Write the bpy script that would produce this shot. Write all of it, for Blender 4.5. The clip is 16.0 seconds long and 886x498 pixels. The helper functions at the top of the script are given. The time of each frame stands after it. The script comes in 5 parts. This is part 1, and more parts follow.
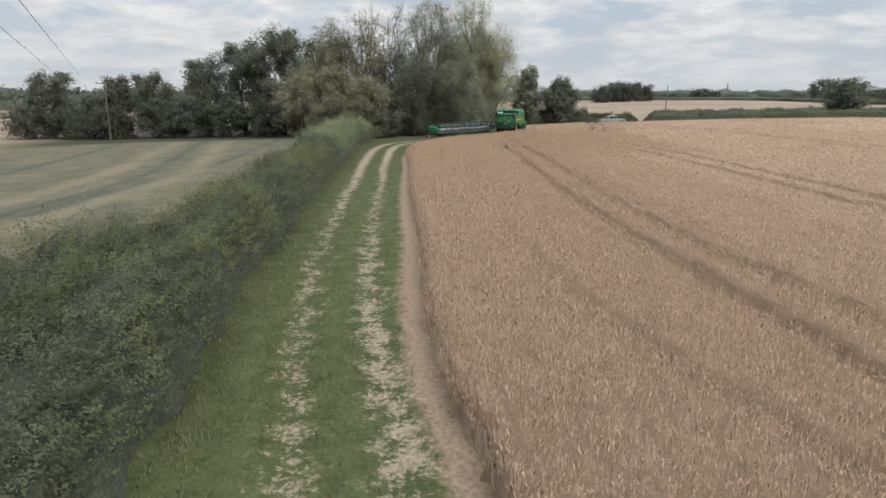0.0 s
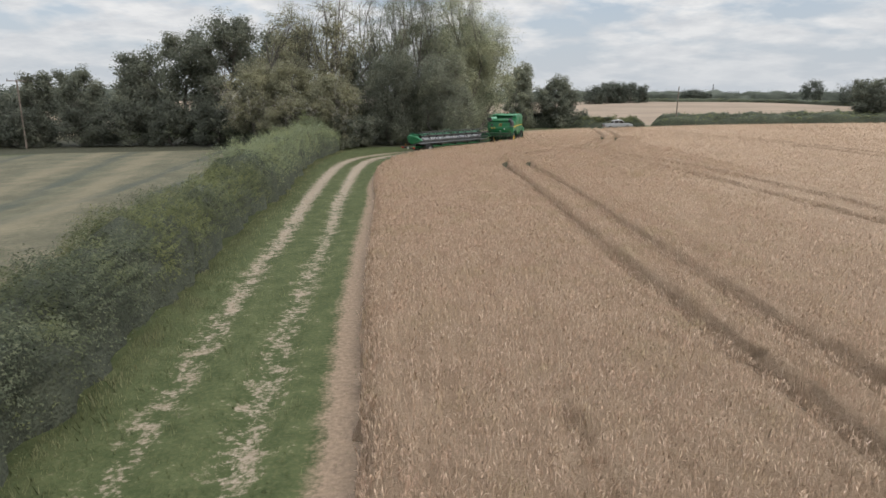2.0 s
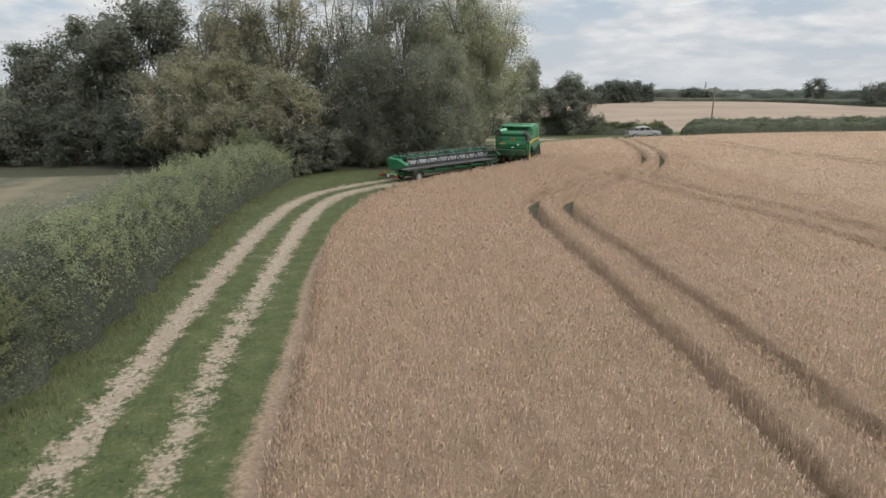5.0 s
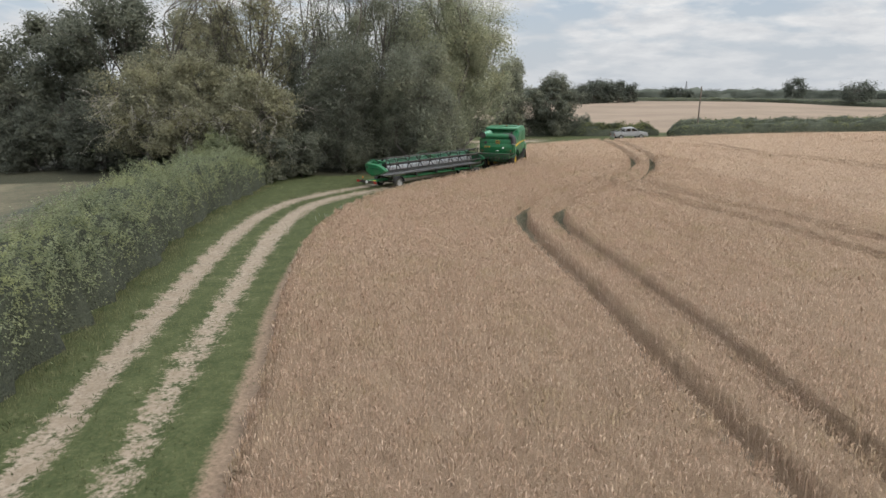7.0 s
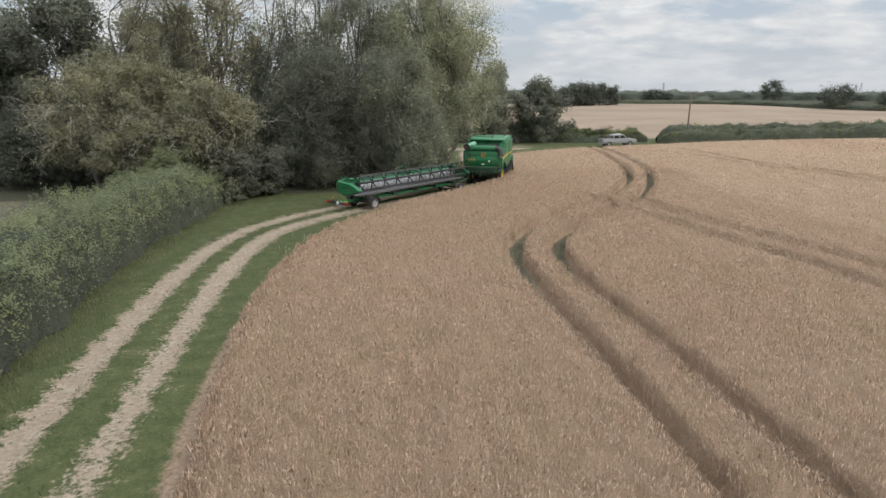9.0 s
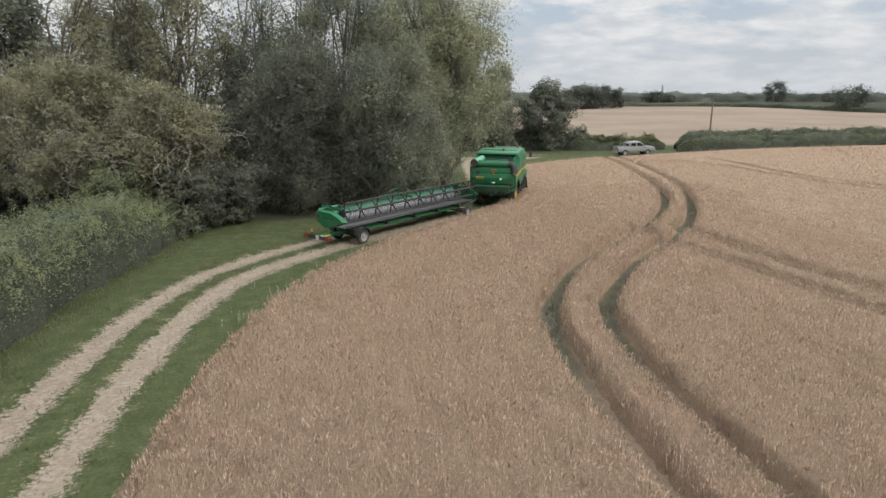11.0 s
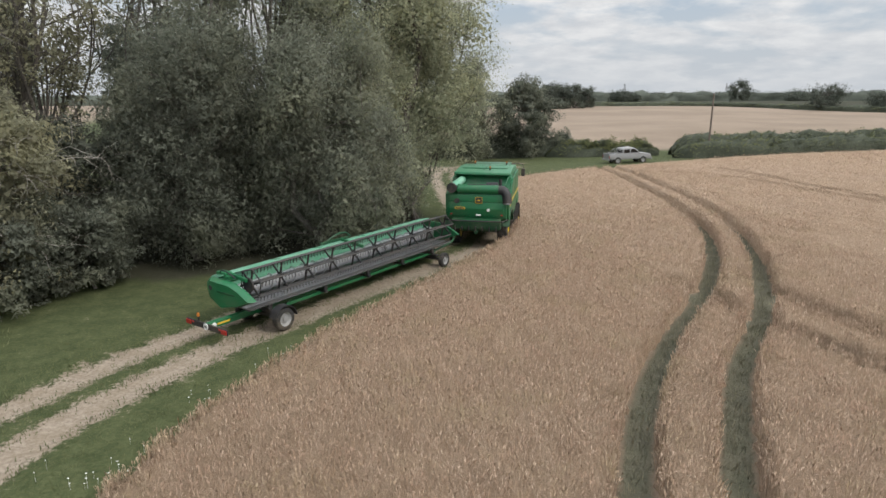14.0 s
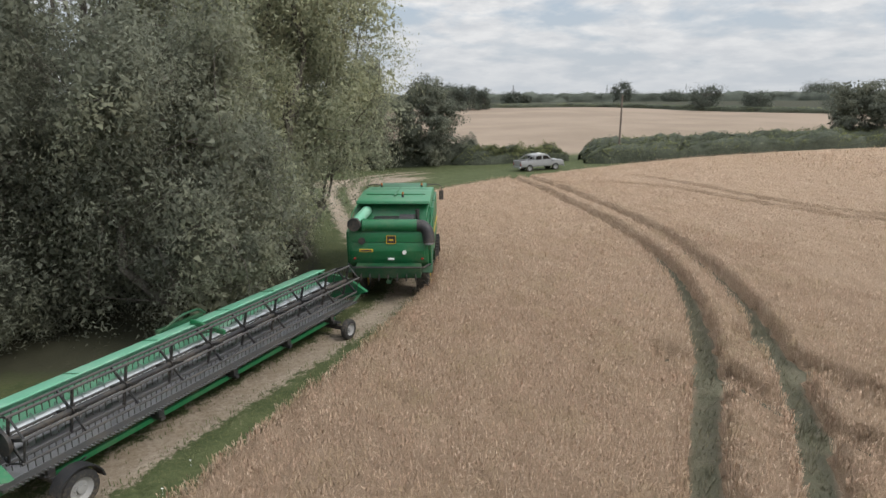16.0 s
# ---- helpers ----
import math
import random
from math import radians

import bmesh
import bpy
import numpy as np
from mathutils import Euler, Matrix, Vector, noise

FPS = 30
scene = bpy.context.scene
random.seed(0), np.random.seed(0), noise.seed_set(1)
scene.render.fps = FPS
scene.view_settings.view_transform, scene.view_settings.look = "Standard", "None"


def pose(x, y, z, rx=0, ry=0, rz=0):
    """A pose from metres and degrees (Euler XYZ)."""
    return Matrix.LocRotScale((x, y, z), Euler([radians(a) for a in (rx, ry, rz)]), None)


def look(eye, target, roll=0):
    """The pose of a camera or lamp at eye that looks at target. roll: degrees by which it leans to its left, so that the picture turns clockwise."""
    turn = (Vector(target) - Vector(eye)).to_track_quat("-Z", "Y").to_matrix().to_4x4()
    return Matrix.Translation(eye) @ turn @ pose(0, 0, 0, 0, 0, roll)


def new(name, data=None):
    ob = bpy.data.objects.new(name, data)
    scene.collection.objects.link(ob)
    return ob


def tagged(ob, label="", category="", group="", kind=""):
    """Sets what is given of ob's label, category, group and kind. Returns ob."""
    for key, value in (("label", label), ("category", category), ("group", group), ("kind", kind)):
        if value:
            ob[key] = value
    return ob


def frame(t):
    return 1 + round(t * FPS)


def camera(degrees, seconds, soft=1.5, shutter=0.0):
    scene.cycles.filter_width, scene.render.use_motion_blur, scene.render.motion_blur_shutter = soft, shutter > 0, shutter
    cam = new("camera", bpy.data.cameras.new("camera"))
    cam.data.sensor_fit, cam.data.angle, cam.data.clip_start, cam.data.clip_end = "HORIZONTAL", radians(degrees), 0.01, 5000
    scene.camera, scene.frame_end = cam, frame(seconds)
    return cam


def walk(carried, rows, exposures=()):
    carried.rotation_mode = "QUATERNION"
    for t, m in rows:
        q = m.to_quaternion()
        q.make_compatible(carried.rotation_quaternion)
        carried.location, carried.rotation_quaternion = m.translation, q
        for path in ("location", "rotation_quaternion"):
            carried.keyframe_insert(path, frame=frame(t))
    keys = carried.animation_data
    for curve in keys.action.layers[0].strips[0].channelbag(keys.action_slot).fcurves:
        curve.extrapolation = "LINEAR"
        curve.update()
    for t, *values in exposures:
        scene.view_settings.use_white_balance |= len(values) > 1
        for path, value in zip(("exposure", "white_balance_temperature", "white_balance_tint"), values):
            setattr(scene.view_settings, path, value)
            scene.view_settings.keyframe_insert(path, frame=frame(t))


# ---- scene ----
cam = camera(71.0, 16.0)
PATH = [
    (0, (0.175, 2.569, 6.28), (0.179, 4.509, 5.794), 0.0),
    (0.5, (0.172, 5.504, 6.365), (0.185, 7.443, 5.875), 0.2),
    (1, (0.29, 10.79, 6.387), (0.317, 12.729, 5.901), 0.3),
    (1.5, (0.376, 15.668, 6.335), (0.418, 17.608, 5.849), 0.2),
    (2, (0.417, 19.084, 6.417), (0.471, 21.024, 5.931), 0.2),
    (2.5, (0.457, 21.627, 6.39), (0.521, 23.566, 5.904), 0.3),
    (3, (0.492, 23.666, 6.481), (0.563, 25.604, 5.991), 0.3),
    (3.5, (0.588, 27.757, 6.72), (0.664, 29.695, 6.231), 0.3),
    (4, (0.499, 33.472, 7.054), (0.585, 35.409, 6.562), 0.4),
    (6.3, (0.655, 41.135, 7.097), (0.746, 43.07, 6.601), 0.2),
    (6.5, (0.734, 41.433, 7.061), (0.823, 43.369, 6.565), 0.2),
    (7, (0.757, 42.165, 7.157), (0.899, 44.097, 6.662), 0.2),
    (7.5, (0.791, 43.167, 7.329), (0.958, 45.097, 6.835), 0.2),
    (8, (0.838, 44.407, 7.458), (1.011, 46.338, 6.964), 0.3),
    (8.5, (0.929, 45.872, 7.57), (1.126, 47.8, 7.077), 0.3),
    (9, (1.051, 47.496, 7.717), (1.258, 49.423, 7.224), 0.3),
    (9.2, (1.075, 48.114, 7.768), (1.282, 50.041, 7.276), 0.4),
    (11.5, (1.707, 57.822, 7.927), (1.921, 59.751, 7.442), -0.0),
    (12, (1.876, 59.811, 7.897), (2.092, 61.738, 7.408), 0.1),
    (12.5, (2.071, 61.881, 7.878), (2.288, 63.807, 7.387), 0.2),
    (13, (2.29, 63.971, 7.868), (2.509, 65.898, 7.377), 0.2),
    (13.5, (2.529, 66.008, 7.858), (2.748, 67.935, 7.369), 0.1),
    (14, (2.858, 68.059, 7.882), (3.181, 69.972, 7.396), -0.1),
    (14.5, (3.197, 70.325, 7.869), (3.646, 72.213, 7.386), -0.3),
    (15, (3.546, 72.36, 7.867), (4.051, 74.234, 7.385), -0.4),
    (15.5, (3.811, 74.266, 7.917), (4.386, 76.119, 7.435), -0.3),
    (16, (4.107, 76.031, 7.979), (4.746, 77.864, 7.497), -0.3),
]
walk(cam, [(t, look(eye, target, roll)) for t, eye, target, roll in PATH])

# ---- light ----
world = bpy.data.worlds.new("sky")
scene.world = world
world.use_nodes = True
SUN_EL, SUN_AZ = 44.0, 132.0          # degrees above the horizon, clockwise from +y


def build_world():
    nt = world.node_tree
    nt.nodes.clear()
    N, L = nt.nodes.new, nt.links.new
    out, bg = N("ShaderNodeOutputWorld"), N("ShaderNodeBackground")
    sky = N("ShaderNodeTexSky")
    sky.sky_type, sky.sun_disc = "NISHITA", False
    sky.sun_elevation, sky.sun_rotation = radians(SUN_EL), radians(SUN_AZ)
    sky.dust_density, sky.air_density, sky.ozone_density = 3.0, 1.0, 1.0
    tc = N("ShaderNodeTexCoord")
    sep = N("ShaderNodeSeparateXYZ")
    L(tc.outputs["Generated"], sep.inputs[0])

    def math(op, a, b=0.0, clamp=False):
        n = N("ShaderNodeMath")
        n.operation, n.use_clamp = op, clamp
        for i, v in enumerate((a, b)):
            if isinstance(v, (int, float)):
                n.inputs[i].default_value = v
            else:
                L(v, n.inputs[i])
        return n.outputs[0]

    # cloud layer laid on a high flat sheet
    up = math("ADD", math("MAXIMUM", sep.outputs[2], 0.0), 0.22)
    comb = N("ShaderNodeCombineXYZ")
    L(math("DIVIDE", sep.outputs[0], up), comb.inputs[0])
    L(math("DIVIDE", sep.outputs[1], up), comb.inputs[1])
    noise_a = N("ShaderNodeTexNoise")
    noise_a.inputs["Scale"].default_value = 2.1
    noise_a.inputs["Detail"].default_value = 7.0
    noise_a.inputs["Roughness"].default_value = 0.55
    noise_a.inputs["Distortion"].default_value = 0.15
    L(comb.outputs[0], noise_a.inputs["Vector"])
    cover = N("ShaderNodeValToRGB")
    cover.color_ramp.elements[0].position, cover.color_ramp.elements[1].position = 0.4, 0.54
    L(noise_a.outputs["Fac"], cover.inputs[0])
    noise_b = N("ShaderNodeTexNoise")
    noise_b.inputs["Scale"].default_value = 4.6
    noise_b.inputs["Detail"].default_value = 6.0
    noise_b.inputs["Roughness"].default_value = 0.6
    L(comb.outputs[0], noise_b.inputs["Vector"])
    shade = N("ShaderNodeValToRGB")
    e = shade.color_ramp.elements
    e[0].position, e[0].color = 0.36, (6.3, 6.5, 6.8, 1)
    e[1].position, e[1].color = 0.62, (8.5, 8.5, 8.5, 1)
    L(noise_b.outputs["Fac"], shade.inputs[0])
    mix = N("ShaderNodeMix")
    mix.data_type = "RGBA"
    L(cover.outputs[0], mix.inputs["Factor"])
    milk = N("ShaderNodeMix")
    milk.data_type = "RGBA"
    milk.inputs["Factor"].default_value = 0.65
    L(sky.outputs[0], milk.inputs["A"])
    milk.inputs["B"].default_value = (6.0, 6.9, 8.0, 1)
    L(milk.outputs["Result"], mix.inputs["A"])
    L(shade.outputs[0], mix.inputs["B"])
    # thin haze near the horizon
    haze = N("ShaderNodeMapRange")
    haze.inputs[1].default_value, haze.inputs[2].default_value = 0.0, 0.13
    haze.inputs[3].default_value, haze.inputs[4].default_value = 0.85, 0.0
    L(sep.outputs[2], haze.inputs[0])
    veil = N("ShaderNodeMix")
    veil.data_type = "RGBA"
    L(haze.outputs[0], veil.inputs["Factor"])
    L(mix.outputs["Result"], veil.inputs["A"])
    veil.inputs["B"].default_value = (6.0, 6.3, 6.65, 1)
    # a clouded sky is brighter overhead than at the horizon
    lift = N("ShaderNodeMapRange")
    lift.inputs[1].default_value, lift.inputs[2].default_value = 0.3, 0.95
    lift.inputs[3].default_value, lift.inputs[4].default_value = 1.0, 2.7
    L(sep.outputs[2], lift.inputs[0])
    bright = N("ShaderNodeMix")
    bright.data_type, bright.blend_type = "RGBA", "MULTIPLY"
    bright.inputs["Factor"].default_value = 1.0
    grey = N("ShaderNodeCombineColor")
    for k in range(3):
        L(lift.outputs[0], grey.inputs[k])
    L(veil.outputs["Result"], bright.inputs["A"])
    L(grey.outputs[0], bright.inputs["B"])
    L(bright.outputs["Result"], bg.inputs[0])
    bg.inputs[1].default_value = 0.1
    L(bg.outputs[0], out.inputs[0])


build_world()
sun_lamp = bpy.data.lights.new("sun", "SUN")
sun_lamp.energy, sun_lamp.angle, sun_lamp.color = 1.9, radians(14), (1.0, 0.96, 0.9)
sun = new("sun", sun_lamp)
sun_way = Vector((math.sin(radians(SUN_AZ)) * math.cos(radians(SUN_EL)), math.cos(radians(SUN_AZ)) * math.cos(radians(SUN_EL)), math.sin(radians(SUN_EL))))
sun.matrix_world = look(tuple(sun_way * 200), (0, 0, 0))
scene.view_settings.exposure = 0.0

# ---- materials ----


class Nodes:
    """A small builder for one material's nodes."""

    def __init__(self, name):
        self.mat = bpy.data.materials.new(name)
        self.mat.use_nodes = True
        self.nt = self.mat.node_tree
        self.bsdf = self.nt.nodes["Principled BSDF"]

    def add(self, kind, **sets):
        n = self.nt.nodes.new(kind)
        for key, value in sets.items():
            n.inputs[key.replace("_", " ")].default_value = value
        return n

    def link(self, a, b):
        self.nt.links.new(a, b)

    def coords(self, scale=(1, 1, 1), generated=False):
        tc = self.nt.nodes.new("ShaderNodeTexCoord")
        mp = self.nt.nodes.new("ShaderNodeMapping")
        mp.inputs["Scale"].default_value = scale
        self.link(tc.outputs["Object"], mp.inputs[0])
        return mp.outputs[0]

    def noise(self, scale, detail=4.0, rough=0.55, at=None):
        n = self.add("ShaderNodeTexNoise", Scale=scale, Detail=detail, Roughness=rough)
        self.link(at if at is not None else self.coords(), n.inputs["Vector"])
        return n.outputs["Fac"]

    def ramp(self, fac, *stops):
        n = self.nt.nodes.new("ShaderNodeValToRGB")
        els = n.color_ramp.elements
        while len(els) < len(stops):
            els.new(0.5)
        for el, (pos, col) in zip(els, stops):
            el.position = pos
            el.color = (*col, 1) if len(col) == 3 else (col[0], col[0], col[0], 1)
        self.link(fac, n.inputs[0])
        return n.outputs[0]

    def mix(self, fac, a, b, blend="MIX"):
        n = self.nt.nodes.new("ShaderNodeMix")
        n.data_type, n.blend_type = "RGBA", blend
        for value, key in ((fac, "Factor"), (a, "A"), (b, "B")):
            if isinstance(value, (int, float)):
                n.inputs[key].default_value = value
            elif isinstance(value, tuple):
                n.inputs[key].default_value = (*value, 1)
            else:
                self.link(value, n.inputs[key])
        return n.outputs["Result"]

    def math(self, op, a, b=0.0):
        n = self.nt.nodes.new("ShaderNodeMath")
        n.operation = op
        n.use_clamp = op in ("MULTIPLY_ADD",)
        for i, v in enumerate((a, b)):
            if isinstance(v, (int, float)):
                n.inputs[i].default_value = v
            else:
                self.link(v, n.inputs[i])
        return n.outputs[0]

    def attr(self, name):
        n = self.nt.nodes.new("ShaderNodeAttribute")
        n.attribute_name = name
        return n.outputs["Fac"]

    def thin(self, colour, share=0.5):
        """Lets light through, as thin leaves and straw do."""
        tr = self.nt.nodes.new("ShaderNodeBsdfTranslucent")
        self.link(colour, tr.inputs[0])
        mx = self.nt.nodes.new("ShaderNodeMixShader")
        mx.inputs[0].default_value = share
        out = self.nt.nodes["Material Output"]
        self.link(self.bsdf.outputs[0], mx.inputs[1])
        self.link(tr.outputs[0], mx.inputs[2])
        self.link(mx.outputs[0], out.inputs[0])
        return self.mat

    def finish(self, colour, rough=0.8, metal=0.0, bump=None, strength=0.3, dist=0.02, spec=0.5):
        b = self.bsdf
        if isinstance(colour, tuple):
            b.inputs["Base Color"].default_value = (*colour, 1)
        else:
            self.link(colour, b.inputs["Base Color"])
        if isinstance(rough, (int, float)):
            b.inputs["Roughness"].default_value = rough
        else:
            self.link(rough, b.inputs["Roughness"])
        b.inputs["Metallic"].default_value = metal
        b.inputs["Specular IOR Level"].default_value = spec
        if bump is not None:
            n = self.add("ShaderNodeBump", Strength=strength, Distance=dist)
            self.link(bump, n.inputs["Height"])
            self.link(n.outputs[0], b.inputs["Normal"])
        return self.mat


def paint_mat(name, colour, rough=0.4, dirt=(0.25, 0.2, 0.14), amount=0.35, metal=0.0, spec=0.5):
    """Paint with uneven dust at two scales."""
    m = Nodes(name)
    big, small = m.noise(1.3, 5), m.noise(14.0, 6, 0.65)
    dust = m.ramp(m.math("MULTIPLY", big, small), (0.22, (0,)), (0.5, (1,)))
    col = m.mix(m.math("MULTIPLY", dust, amount), colour, dirt)
    r = m.ramp(dust, (0.0, (rough,)), (1.0, (min(1, rough + 0.3),)))
    return m.finish(col, r, metal, small, 0.05, 0.01, spec)


def leaf_mat(name, dark, mid, light, clump=0.5, patch=None, share=0.5, cover=0.48):
    """Leaves: colour by leaf and by clump, light passing through."""
    m = Nodes(name)
    geo = m.nt.nodes.new("ShaderNodeNewGeometry")
    per = m.ramp(geo.outputs["Random Per Island"], (0.0, dark), (0.5, mid), (1.0, light))
    big = m.noise(clump, 3)
    col = m.mix(m.ramp(big, (cover, (0,)), (cover + 0.12, (0.85,))), per, patch or light)
    # random lighter and darker tufts in the colour, to strengthen weak clump shading
    col = m.mix(m.ramp(m.noise(2.3, 3), (0.46, (0,)), (0.66, (0.4,))), col, tuple(1.1 * k for k in light))
    col = m.mix(m.ramp(m.noise(clump * 3, 4), (0.38, (0.7,)), (0.56, (0,))), col, tuple(0.8 * k for k in dark))
    m.finish(col, 0.7, spec=0.12)
    return m.thin(col, share)


def bark_mat(name, dark, light):
    m = Nodes(name)
    at = m.coords((6, 6, 1.2))
    n = m.noise(3.0, 8, 0.65, at)
    return m.finish(m.ramp(n, (0.3, dark), (0.7, light)), 0.9, bump=n, strength=0.6, dist=0.05)


GREEN = paint_mat("green_paint", (0.009, 0.125, 0.045), 0.38, amount=0.3)
GREEN_LIGHT = paint_mat("dusty_green_paint", (0.15, 0.4, 0.26), 0.5, (0.42, 0.52, 0.44), 0.75)
GREEN_TANK = paint_mat("tank_green_paint", (0.05, 0.21, 0.105), 0.45, (0.3, 0.36, 0.27), 0.5)
RIM_GREY = paint_mat("grey_wheel_paint", (0.28, 0.28, 0.275), 0.5, amount=0.3)
BAT_STEEL = paint_mat("dusty_grey_steel", (0.05, 0.049, 0.047), 0.55, amount=0.3)
DARK_GREEN = paint_mat("dark_green_paint", (0.01, 0.07, 0.028), 0.45)
YELLOW = paint_mat("yellow_paint", (0.62, 0.42, 0.03), 0.4)
BLACK = paint_mat("black_plastic", (0.018, 0.018, 0.02), 0.55, amount=0.45)
RUBBER = paint_mat("dusty_rubber", (0.022, 0.022, 0.022), 0.85, amount=0.6)
STEEL = paint_mat("worn_steel", (0.32, 0.32, 0.33), 0.4, metal=0.8)
CHROME = paint_mat("bare_steel", (0.62, 0.63, 0.64), 0.34, metal=0.85, amount=0.3)
RED = paint_mat("red_plastic", (0.33, 0.02, 0.015), 0.3, amount=0.25)
WHITE = paint_mat("white_paint", (0.75, 0.75, 0.73), 0.5, amount=0.2)
ORANGE = paint_mat("amber_plastic", (0.42, 0.15, 0.03), 0.25, amount=0.1)
SILVER = paint_mat("silver_car_paint", (0.3, 0.3, 0.3), 0.35, metal=0.2, amount=0.25)
GLASS_DARK = paint_mat("dark_tinted_glass", (0.01, 0.012, 0.014), 0.05, amount=0.05)
WOOD = bark_mat("weathered_pole_wood", (0.09, 0.07, 0.055), (0.22, 0.18, 0.15))
BARK = bark_mat("grey_bark", (0.06, 0.05, 0.042), (0.2, 0.18, 0.155))
DEADWOOD = bark_mat("bare_grey_wood", (0.25, 0.23, 0.2), (0.45, 0.42, 0.37))
LEAF_HEDGE = leaf_mat("hedge_leaf", (0.067, 0.081, 0.057), (0.124, 0.14, 0.094), (0.235, 0.25, 0.158), 0.26, (0.215, 0.228, 0.09), cover=0.43)
LEAF_WILLOW = leaf_mat("willow_leaf", (0.172, 0.184, 0.142), (0.244, 0.258, 0.196), (0.318, 0.33, 0.252), 0.28, (0.330, 0.336, 0.232))
LEAF_PALE = leaf_mat("pale_willow_leaf", (0.29, 0.308, 0.215), (0.39, 0.408, 0.285), (0.468, 0.482, 0.342), 0.28, (0.48, 0.486, 0.315))
LEAF_OAK = leaf_mat("dark_tree_leaf", (0.126, 0.136, 0.106), (0.176, 0.188, 0.146), (0.232, 0.244, 0.19), 0.25, (0.236, 0.244, 0.176))
LEAF_HAZEL = leaf_mat("hazel_leaf", (0.163, 0.189, 0.114), (0.235, 0.265, 0.157), (0.328, 0.354, 0.217), 0.5, (0.316, 0.332, 0.157))
# the oak leaf colours darkened, to paint the shade on bushes under the trees
LEAF_SHADED = leaf_mat("shaded_bush_leaf", (0.085, 0.093, 0.074), (0.118, 0.128, 0.1), (0.16, 0.17, 0.132), 0.25, (0.16, 0.168, 0.124))
LEAF_MAPLE = leaf_mat("yellow_green_leaf", (0.182, 0.18, 0.122), (0.272, 0.268, 0.182), (0.372, 0.36, 0.248), 0.4, (0.375, 0.352, 0.212))
LEAF_FAR = leaf_mat("far_tree_leaf", (0.104, 0.118, 0.096), (0.128, 0.143, 0.116), (0.152, 0.166, 0.132), 0.1, (0.145, 0.158, 0.122))
GRASS_BLADE = leaf_mat("grass_blade", (0.078, 0.095, 0.038), (0.109, 0.125, 0.051), (0.149, 0.158, 0.078), 0.6, share=0.25)
WEED_BLADE = leaf_mat("wheeling_weed", (0.115, 0.12, 0.075), (0.165, 0.162, 0.105), (0.29, 0.25, 0.175), 0.8)
DRY_GRASS = leaf_mat("dry_grass_blade", (0.11, 0.13, 0.058), (0.165, 0.175, 0.082), (0.26, 0.25, 0.14), 0.6, share=0.3)

# ---- plan ----


def smooth(pts, n=8):
    """A polyline rounded through its points."""
    p = np.array(pts, float)
    p = np.vstack([2 * p[0] - p[1], p, 2 * p[-1] - p[-2]])
    out = []
    for i in range(1, len(p) - 2):
        a, b, c, d = p[i - 1], p[i], p[i + 1], p[i + 2]
        for t in np.linspace(0, 1, n, endpoint=False):
            out.append(0.5 * (2 * b + (c - a) * t + (2 * a - 5 * b + 4 * c - d) * t * t + (3 * b - a - 3 * c + d) * t ** 3))
    out.append(p[-2])
    return np.array(out)


def offset(line, d):
    """The line moved d metres to its right."""
    t = np.gradient(line, axis=0)
    t /= np.linalg.norm(t, axis=1)[:, None]
    return line + d * np.column_stack([t[:, 1], -t[:, 0]])


def near(x, y, line):
    """Distance of points from a line."""
    best = np.full(np.shape(x), 1e9)
    for a, b in zip(line[:-1], line[1:]):
        d = b - a
        u = np.clip(((x - a[0]) * d[0] + (y - a[1]) * d[1]) / (d @ d + 1e-9), 0, 1)
        best = np.minimum(best, np.hypot(x - a[0] - u * d[0], y - a[1] - u * d[1]))
    return best


def inside(x, y, poly):
    hit = np.zeros(np.shape(x), bool)
    for (ax, ay), (bx, by) in zip(poly, np.roll(poly, -1, axis=0)):
        cross = ((ay > y) != (by > y)) & (x < (bx - ax) * (y - ay) / (by - ay + 1e-12) + ax)
        hit ^= cross
    return hit


def wave(x, y, size, seed=0):
    """Soft uneven numbers between about -1 and 1."""
    r = np.random.RandomState(seed)
    out = 0
    for k in range(7):
        a, ph, s = r.uniform(0, 6.28), r.uniform(0, 6.28), r.uniform(0.6, 1.7)
        out = out + np.sin((x * np.cos(a) + y * np.sin(a)) * 6.28 / size * s + ph)
    return out / 4.0


TRACK = smooth([(0.8, -40), (0.4, -15), (-0.4, 2), (-1.45, 11.8), (-2.28, 16), (-2.9, 20.1), (-3.9, 28.6), (-4.6, 38), (-5.2, 48.7), (-5.75, 55.5),
                (-6.15, 63), (-6.45, 71), (-6.3, 77.5), (-5.5, 82), (-3.9, 85.1), (-1.7, 87.9), (0.7, 90.5), (4.0, 93.9), (7.1, 96.9), (9.5, 99.8),
                (11.1, 103.4), (11.6, 107.3), (12.0, 114.3), (12.8, 123.4), (13.8, 131), (16.0, 137), (21, 140.8), (31, 142), (46.5, 142.6), (63, 141.5)])
RUT_L, RUT_R = offset(TRACK, -0.98), offset(TRACK, 0.98)
WHEAT_EDGE = smooth([(3.5, -40), (2.6, -10), (1.3, 6), (0.9, 11.8), (0.2, 15), (-0.4, 21), (-0.8, 28.6), (-1.5, 37), (-2.1, 47), (-2.7, 57), (-3.2, 62), (-3.45, 68),
                     (-3.35, 72.5), (-2.75, 76), (-1.7, 80), (-0.2, 83.2), (1.7, 86.3), (3.7, 89), (6.2, 92), (9.8, 96.6), (11.7, 99.6), (12.9, 103), (13.9, 107.5), (15.0, 114), (16.4, 121), (20.5, 124.3), (25, 126.3), (29, 128)])
